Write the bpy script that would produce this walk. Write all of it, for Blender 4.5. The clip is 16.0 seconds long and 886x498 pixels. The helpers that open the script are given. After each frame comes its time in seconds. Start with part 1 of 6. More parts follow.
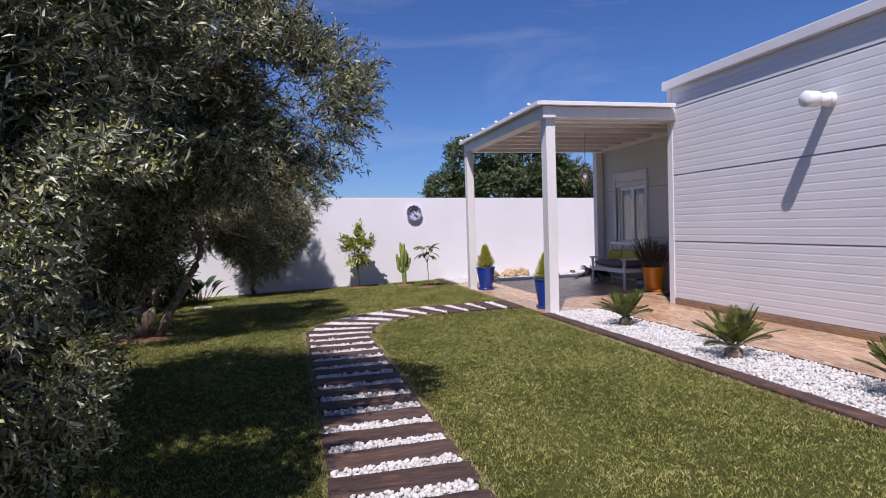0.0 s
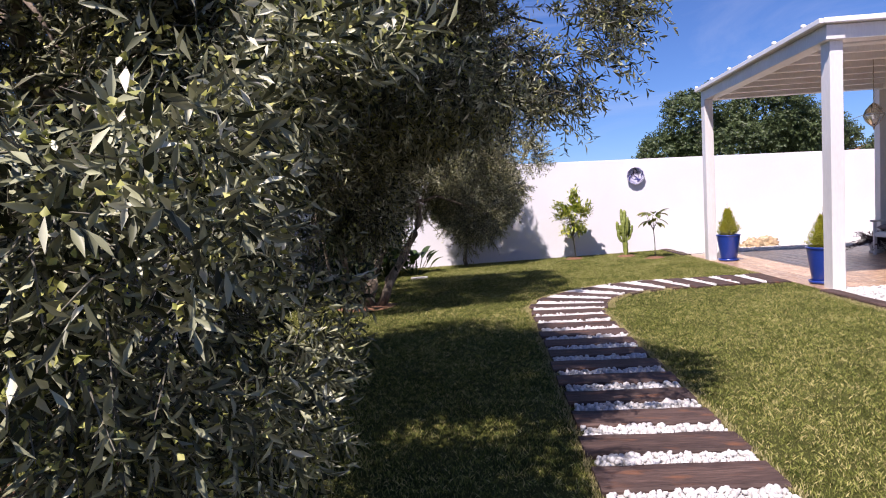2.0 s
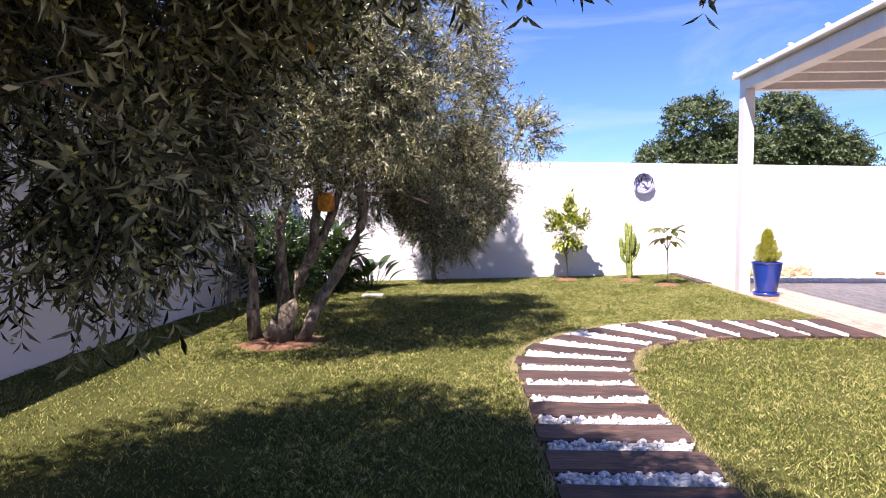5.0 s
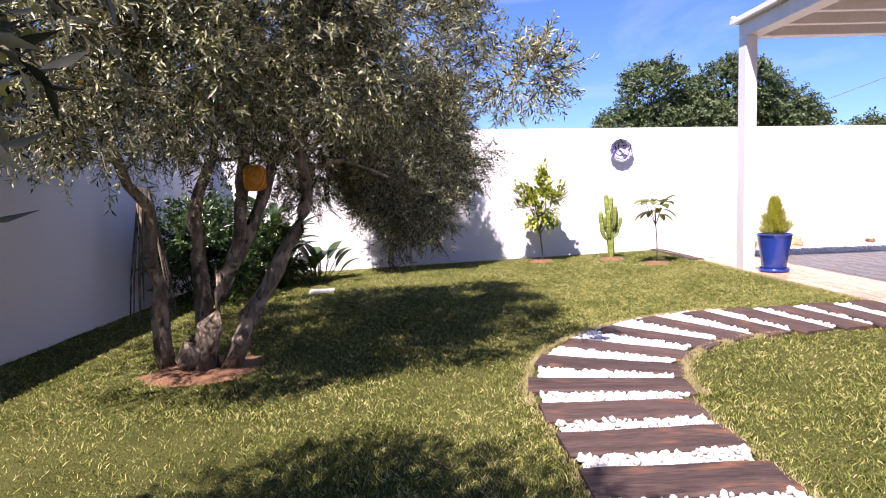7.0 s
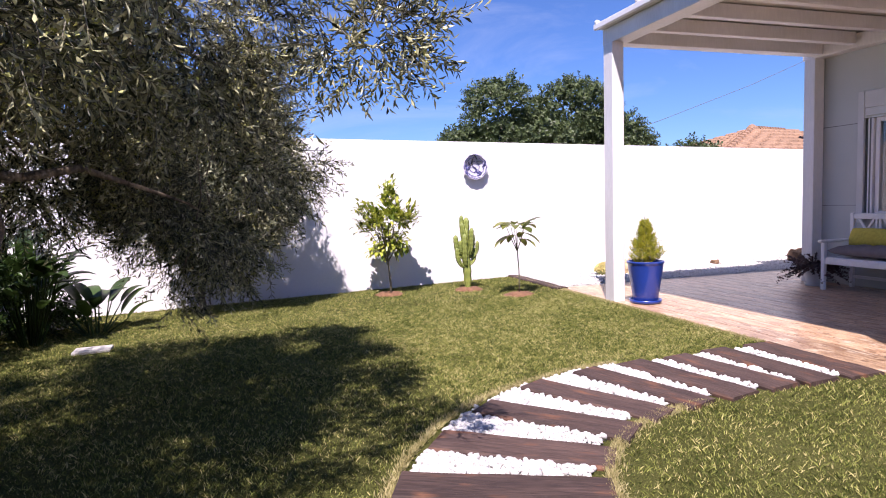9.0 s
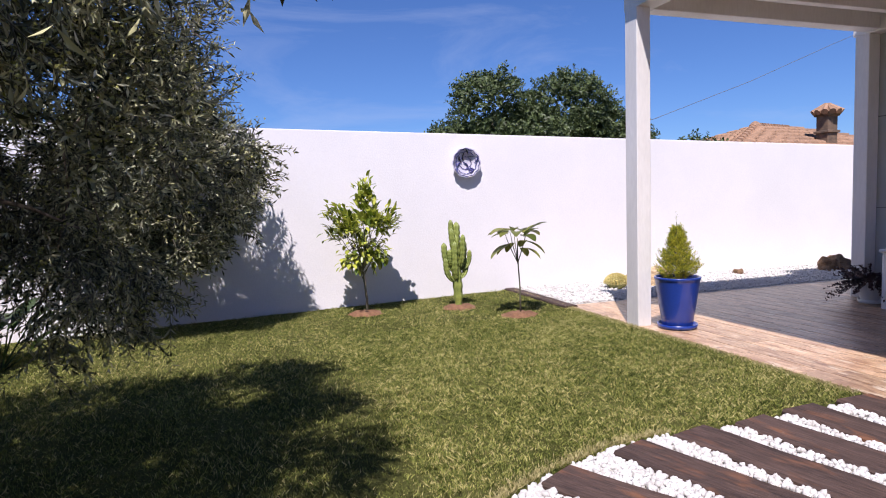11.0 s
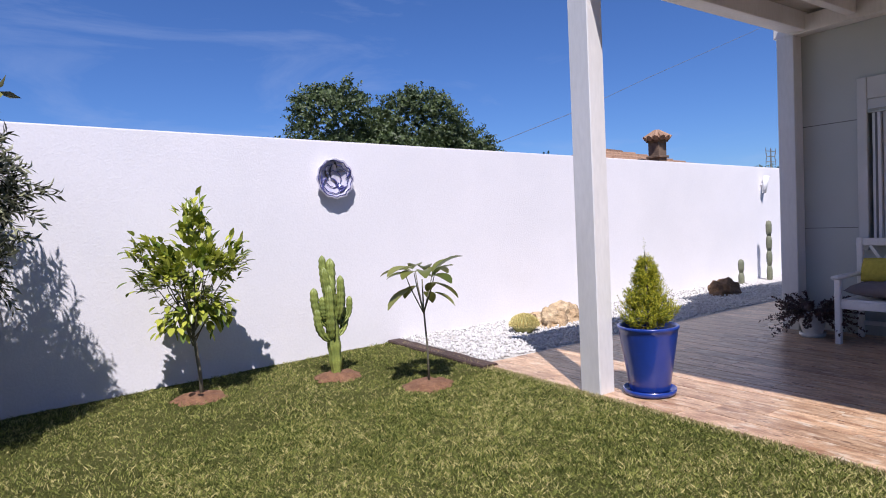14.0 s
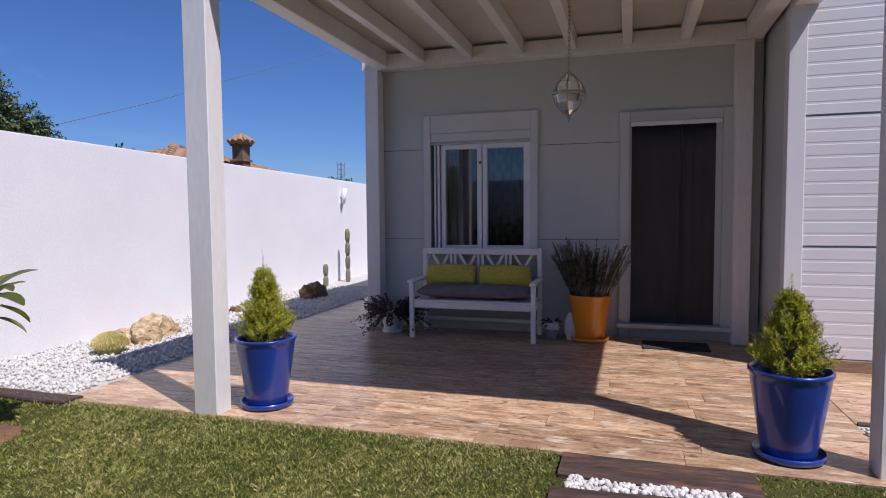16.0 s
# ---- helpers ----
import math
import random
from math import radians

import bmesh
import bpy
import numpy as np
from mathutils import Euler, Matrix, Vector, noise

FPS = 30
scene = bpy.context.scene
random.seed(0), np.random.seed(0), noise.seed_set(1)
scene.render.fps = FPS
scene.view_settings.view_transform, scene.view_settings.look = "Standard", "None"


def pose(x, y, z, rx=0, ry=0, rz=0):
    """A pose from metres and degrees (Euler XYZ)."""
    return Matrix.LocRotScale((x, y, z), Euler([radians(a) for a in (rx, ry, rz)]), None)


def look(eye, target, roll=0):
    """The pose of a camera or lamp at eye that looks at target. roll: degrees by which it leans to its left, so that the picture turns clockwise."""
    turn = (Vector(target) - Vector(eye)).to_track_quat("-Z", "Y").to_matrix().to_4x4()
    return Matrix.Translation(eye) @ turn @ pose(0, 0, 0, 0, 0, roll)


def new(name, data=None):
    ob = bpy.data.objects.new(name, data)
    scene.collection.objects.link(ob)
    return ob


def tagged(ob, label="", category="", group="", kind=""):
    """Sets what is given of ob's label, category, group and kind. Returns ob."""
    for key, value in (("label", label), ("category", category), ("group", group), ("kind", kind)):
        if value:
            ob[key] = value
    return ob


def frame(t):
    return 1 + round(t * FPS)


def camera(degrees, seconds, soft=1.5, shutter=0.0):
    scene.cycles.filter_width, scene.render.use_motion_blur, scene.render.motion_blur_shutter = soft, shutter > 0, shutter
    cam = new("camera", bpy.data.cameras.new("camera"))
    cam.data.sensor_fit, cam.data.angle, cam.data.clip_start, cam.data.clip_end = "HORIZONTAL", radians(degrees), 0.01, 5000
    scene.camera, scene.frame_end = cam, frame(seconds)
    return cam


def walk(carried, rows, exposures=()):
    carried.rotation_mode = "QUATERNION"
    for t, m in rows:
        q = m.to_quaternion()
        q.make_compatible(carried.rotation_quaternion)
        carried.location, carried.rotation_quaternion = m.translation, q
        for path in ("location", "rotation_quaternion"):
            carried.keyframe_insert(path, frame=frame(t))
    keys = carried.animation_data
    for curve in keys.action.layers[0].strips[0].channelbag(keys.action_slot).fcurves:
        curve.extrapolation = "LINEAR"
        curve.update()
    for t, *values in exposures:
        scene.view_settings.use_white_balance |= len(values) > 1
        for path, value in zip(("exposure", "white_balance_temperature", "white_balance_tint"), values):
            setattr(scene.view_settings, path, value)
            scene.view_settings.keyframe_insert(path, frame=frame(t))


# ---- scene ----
cam = camera(72.2, 16.0, soft=1.0)
PATH = [
    (0, (-0.171, -1.6, 1.421), (0.313, 0.339, 1.346), -1.8),
    (0.5, (-0.328, -1.507, 1.364), (-0.031, 0.468, 1.268), -1.6),
    (1, (-0.427, -1.244, 1.291), (-0.276, 0.747, 1.166), -2.2),
    (1.5, (-0.358, -0.827, 1.251), (-0.414, 1.168, 1.112), -2.4),
    (2, (-0.446, -0.637, 1.294), (-0.61, 1.352, 1.16), -3.3),
    (2.5, (-0.439, -0.093, 1.258), (-0.633, 1.893, 1.118), -2.2),
    (3, (-0.411, 0.309, 1.248), (-0.652, 2.291, 1.127), -1.4),
    (3.5, (-0.429, 0.725, 1.241), (-0.614, 2.716, 1.191), -1.1),
    (4, (-0.411, 1.265, 1.26), (-0.52, 3.262, 1.218), -0.5),
    (4.5, (-0.406, 1.675, 1.24), (-0.485, 3.672, 1.166), -0.0),
    (4.7, (-0.399, 1.806, 1.236), (-0.49, 3.802, 1.142), -0.1),
    (6.8, (-0.618, 3.378, 1.186), (-0.589, 5.369, 0.999), -1.9),
    (7, (-0.677, 3.499, 1.196), (-0.59, 5.488, 1.005), -2.0),
    (7.5, (-0.65, 3.854, 1.21), (-0.456, 5.835, 1.013), -2.8),
    (8, (-0.571, 4.25, 1.224), (-0.261, 6.218, 1.046), -2.8),
    (8.5, (-0.496, 4.675, 1.258), (-0.047, 6.618, 1.097), -2.1),
    (9, (-0.404, 5.075, 1.248), (0.187, 6.979, 1.095), -1.7),
    (9.2, (-0.382, 5.203, 1.255), (0.267, 7.088, 1.096), -1.8),
    (11.3, (0.135, 6.559, 1.261), (0.751, 8.456, 1.113), -1.7),
    (11.5, (0.201, 6.672, 1.253), (0.751, 8.59, 1.112), -1.7),
    (12, (0.285, 7.013, 1.254), (0.771, 8.948, 1.122), -1.4),
    (12.5, (0.279, 7.28, 1.293), (0.823, 9.2, 1.166), -1.5),
    (13, (0.272, 7.656, 1.297), (0.946, 9.534, 1.162), -1.9),
    (13.5, (0.274, 8.035, 1.278), (1.147, 9.831, 1.162), -2.2),
    (14, (0.347, 8.392, 1.292), (1.472, 10.044, 1.205), -2.7),
    (14.5, (0.342, 8.642, 1.307), (1.742, 10.069, 1.242), -1.9),
    (15, (0.328, 8.833, 1.342), (1.975, 9.966, 1.264), -0.7),
    (15.5, (0.296, 8.797, 1.345), (2.107, 9.641, 1.243), -0.5),
    (16, (0.248, 8.676, 1.367), (2.156, 9.265, 1.246), -0.5),
]
EXPOSURES = [(0.0, -0.04, 6300, 22), (1.0, 0.1, 6400, 24), (2.0, 0.48, 6550, 25), (2.5, 0.7, 6600, 25), (3.5, 1.12, 6600, 27), (4.7, 1.22, 6600, 27), (6.8, 1.13, 6650, 28), (8.0, 0.98, 6600, 29), (9.2, 0.7, 6450, 28), (11.3, 0.28, 6350, 20), (12.5, 0.22, 6200, 19), (14.0, 0.16, 6150, 19), (16.0, -0.06, 6200, 19)]
walk(cam, [(t, look(eye, target, roll)) for t, eye, target, roll in PATH], EXPOSURES)

# ---- light ----
SUN_DIR = Vector((0.31, 0.56, -1.0)).normalized()
world = bpy.data.worlds.new("sky")
scene.world = world
world.use_nodes = True
wn = world.node_tree.nodes
wl = world.node_tree.links
bg = wn["Background"]
sky = wn.new("ShaderNodeTexSky")
sky.sky_type = "NISHITA"
sky.sun_disc = False
sky.sun_elevation = math.asin(-SUN_DIR.z)
sky.sun_rotation = math.atan2(-SUN_DIR.x, -SUN_DIR.y)
sky.altitude = 200
sky.air_density, sky.dust_density, sky.ozone_density = 1.0, 0.1, 2.2
# thin high cloud streaks over the whole sky
wco = wn.new("ShaderNodeTexCoord")
wmap = wn.new("ShaderNodeMapping")
wmap.inputs["Scale"].default_value = (1.2, 1.2, 4.2)
wmap.inputs["Rotation"].default_value = (0.25, 0.12, 0.3)
wnoise = wn.new("ShaderNodeTexNoise")
wnoise.inputs["Scale"].default_value = 2.1
wnoise.inputs["Detail"].default_value = 9
wnoise.inputs["Roughness"].default_value = 0.62
wnoise.inputs["Distortion"].default_value = 0.9
wramp = wn.new("ShaderNodeMapRange")
wramp.inputs["From Min"].default_value, wramp.inputs["From Max"].default_value = 0.49, 0.9
wramp.inputs["To Max"].default_value = 0.42
wmix = wn.new("ShaderNodeMix")
wmix.data_type = "RGBA"
wmix.inputs[7].default_value = (6.8, 8.0, 10.5, 1)
wl.new(wco.outputs["Generated"], wmap.inputs["Vector"])
wl.new(wmap.outputs["Vector"], wnoise.inputs["Vector"])
wl.new(wnoise.outputs["Fac"], wramp.inputs["Value"])
wl.new(wramp.outputs["Result"], wmix.inputs[0])
wtint = wn.new("ShaderNodeMix")
wtint.data_type, wtint.blend_type = "RGBA", "MULTIPLY"
wtint.inputs[0].default_value = 1.0
wtint.inputs[7].default_value = (0.6, 0.91, 1.42, 1)
wl.new(sky.outputs["Color"], wtint.inputs[6])
wl.new(wtint.outputs[2], wmix.inputs[6])
wl.new(wmix.outputs[2], bg.inputs["Color"])
bg.inputs["Strength"].default_value = 0.066
sun_lamp = new("sun", bpy.data.lights.new("sun", "SUN"))
sun_lamp.data.energy, sun_lamp.data.angle, sun_lamp.data.color = 5.6, radians(0.53), (1.0, 0.96, 0.9)
sun_lamp.matrix_world = look((0, 0, 20), Vector((0, 0, 20)) + SUN_DIR)

# ---- materials ----


def mat(name, col, col2=None, rough=0.6, metal=0.0, scale=8.0, fine=90.0, bump=0.2, dist=0.004, rnd=0.0, spec=0.5, stretch=(1, 1, 1), trans=0.0, coat=0.0, fine_amt=0.35, obj=True):
    """Two-scale noise material: broad stains between col and col2, fine grain, bump, and random shade for each piece."""
    m = bpy.data.materials.new(name)
    m.use_nodes = True
    n, l = m.node_tree.nodes, m.node_tree.links
    b = n["Principled BSDF"]
    col2 = col2 or tuple(c * 0.8 for c in col)
    tc = n.new("ShaderNodeTexCoord")
    mp = n.new("ShaderNodeMapping")
    mp.inputs["Scale"].default_value = stretch
    l.new(tc.outputs["Object" if obj else "Generated"], mp.inputs["Vector"])
    if rnd:
        oi = n.new("ShaderNodeObjectInfo")
        mul = n.new("ShaderNodeVectorMath")
        mul.operation = "SCALE"
        mul.inputs[0].default_value = (37.0, 17.0, 9.0)
        l.new(oi.outputs["Random"], mul.inputs["Scale"])
        l.new(mul.outputs[0], mp.inputs["Location"])
    big, small = n.new("ShaderNodeTexNoise"), n.new("ShaderNodeTexNoise")
    big.inputs["Scale"].default_value, big.inputs["Detail"].default_value = scale, 5
    small.inputs["Scale"].default_value, small.inputs["Detail"].default_value = fine, 6
    for t in (big, small):
        l.new(mp.outputs["Vector"], t.inputs["Vector"])
    mr = n.new("ShaderNodeMapRange")
    mr.inputs["From Min"].default_value, mr.inputs["From Max"].default_value = 0.32, 0.68
    l.new(big.outputs["Fac"], mr.inputs["Value"])
    mix = n.new("ShaderNodeMix")
    mix.data_type = "RGBA"
    mix.inputs[6].default_value, mix.inputs[7].default_value = (*col, 1), (*col2, 1)
    l.new(mr.outputs["Result"], mix.inputs[0])
    hsv = n.new("ShaderNodeHueSaturation")
    val = n.new("ShaderNodeMapRange")
    val.inputs["To Min"].default_value, val.inputs["To Max"].default_value = 1 - fine_amt, 1 + fine_amt
    val.inputs["From Min"].default_value, val.inputs["From Max"].default_value = 0.25, 0.75
    l.new(small.outputs["Fac"], val.inputs["Value"])
    out = val.outputs["Result"]
    if rnd:
        vr = n.new("ShaderNodeMapRange")
        vr.inputs["To Min"].default_value, vr.inputs["To Max"].default_value = 1 - rnd, 1 + rnd
        l.new(oi.outputs["Random"], vr.inputs["Value"])
        mm = n.new("ShaderNodeMath")
        mm.operation = "MULTIPLY"
        l.new(out, mm.inputs[0])
        l.new(vr.outputs["Result"], mm.inputs[1])
        out = mm.outputs[0]
    l.new(out, hsv.inputs["Value"])
    l.new(mix.outputs[2], hsv.inputs["Color"])
    l.new(hsv.outputs["Color"], b.inputs["Base Color"])
    b.inputs["Roughness"].default_value, b.inputs["Metallic"].default_value = rough, metal
    b.inputs["Specular IOR Level"].default_value = spec
    b.inputs["Transmission Weight"].default_value = trans
    b.inputs["Coat Weight"].default_value = coat
    if bump:
        bp = n.new("ShaderNodeBump")
        bp.inputs["Strength"].default_value, bp.inputs["Distance"].default_value = bump, dist
        l.new(small.outputs["Fac"], bp.inputs["Height"])
        l.new(bp.outputs["Normal"], b.inputs["Normal"])
    return m


def leaf_mat(name, dark, light, accent=None, rough=0.45, translucent=0.3, spread=2.2, noise_amt=0.3, top=0.9, spec=0.5, clump=0.0):
    """Leaves: shade varies leaf by leaf and by broad patches; some light passes through."""
    m = bpy.data.materials.new(name)
    m.use_nodes = True
    n, l = m.node_tree.nodes, m.node_tree.links
    b = n["Principled BSDF"]
    geo = n.new("ShaderNodeNewGeometry")
    tc = n.new("ShaderNodeTexCoord")
    nz = n.new("ShaderNodeTexNoise")
    nz.inputs["Scale"].default_value, nz.inputs["Detail"].default_value = spread, 3
    l.new(tc.outputs["Object"], nz.inputs["Vector"])
    add = n.new("ShaderNodeMath")
    add.operation = "MULTIPLY_ADD"
    add.inputs[1].default_value = noise_amt * 2
    l.new(nz.outputs["Fac"], add.inputs[0])
    if clump:
        tuft = n.new("ShaderNodeTexNoise")
        tuft.inputs["Scale"].default_value, tuft.inputs["Detail"].default_value = 13.0, 2
        l.new(tc.outputs["Object"], tuft.inputs["Vector"])
        both = n.new("ShaderNodeMath")
        both.operation = "MULTIPLY_ADD"
        both.inputs[1].default_value = clump
        l.new(tuft.outputs["Fac"], both.inputs[0])
        l.new(nz.outputs["Fac"], both.inputs[2])
        less = n.new("ShaderNodeMath")
        less.operation = "SUBTRACT"
        less.inputs[1].default_value = clump * 0.5
        l.new(both.outputs[0], less.inputs[0])
        l.new(less.outputs[0], add.inputs[0])
    sub = n.new("ShaderNodeMath")
    sub.operation = "SUBTRACT"
    sub.inputs[1].default_value = noise_amt
    l.new(geo.outputs["Random Per Island"], sub.inputs[0])
    l.new(sub.outputs[0], add.inputs[2])
    ramp = n.new("ShaderNodeValToRGB")
    ramp.color_ramp.elements[0].color, ramp.color_ramp.elements[1].color = (*dark, 1), (*light, 1)
    ramp.color_ramp.elements[0].position, ramp.color_ramp.elements[1].position = 0.1, top
    if accent:
        e = ramp.color_ramp.elements.new(min(0.985, top + 0.12))
        e.color = (*accent, 1)
    l.new(add.outputs[0], ramp.inputs["Fac"])
    l.new(ramp.outputs["Color"], b.inputs["Base Color"])
    b.inputs["Roughness"].default_value = rough
    b.inputs["Specular IOR Level"].default_value = spec
    tr = n.new("ShaderNodeBsdfTranslucent")
    l.new(ramp.outputs["Color"], tr.inputs["Color"])
    mx = n.new("ShaderNodeMixShader")
    mx.inputs[0].default_value = translucent
    l.new(b.outputs[0], mx.inputs[1])
    l.new(tr.outputs[0], mx.inputs[2])
    l.new(mx.outputs[0], n["Material Output"].inputs["Surface"])
    return m


def glass_mat(name, tint=(0.9, 0.95, 0.95), rough=0.0):
    m = bpy.data.materials.new(name)
    m.use_nodes = True
    b = m.node_tree.nodes["Principled BSDF"]
    b.inputs["Base Color"].default_value = (*tint, 1)
    b.inputs["Roughness"].default_value, b.inputs["Transmission Weight"].default_value, b.inputs["IOR"].default_value = rough, 1.0, 1.6
    return m


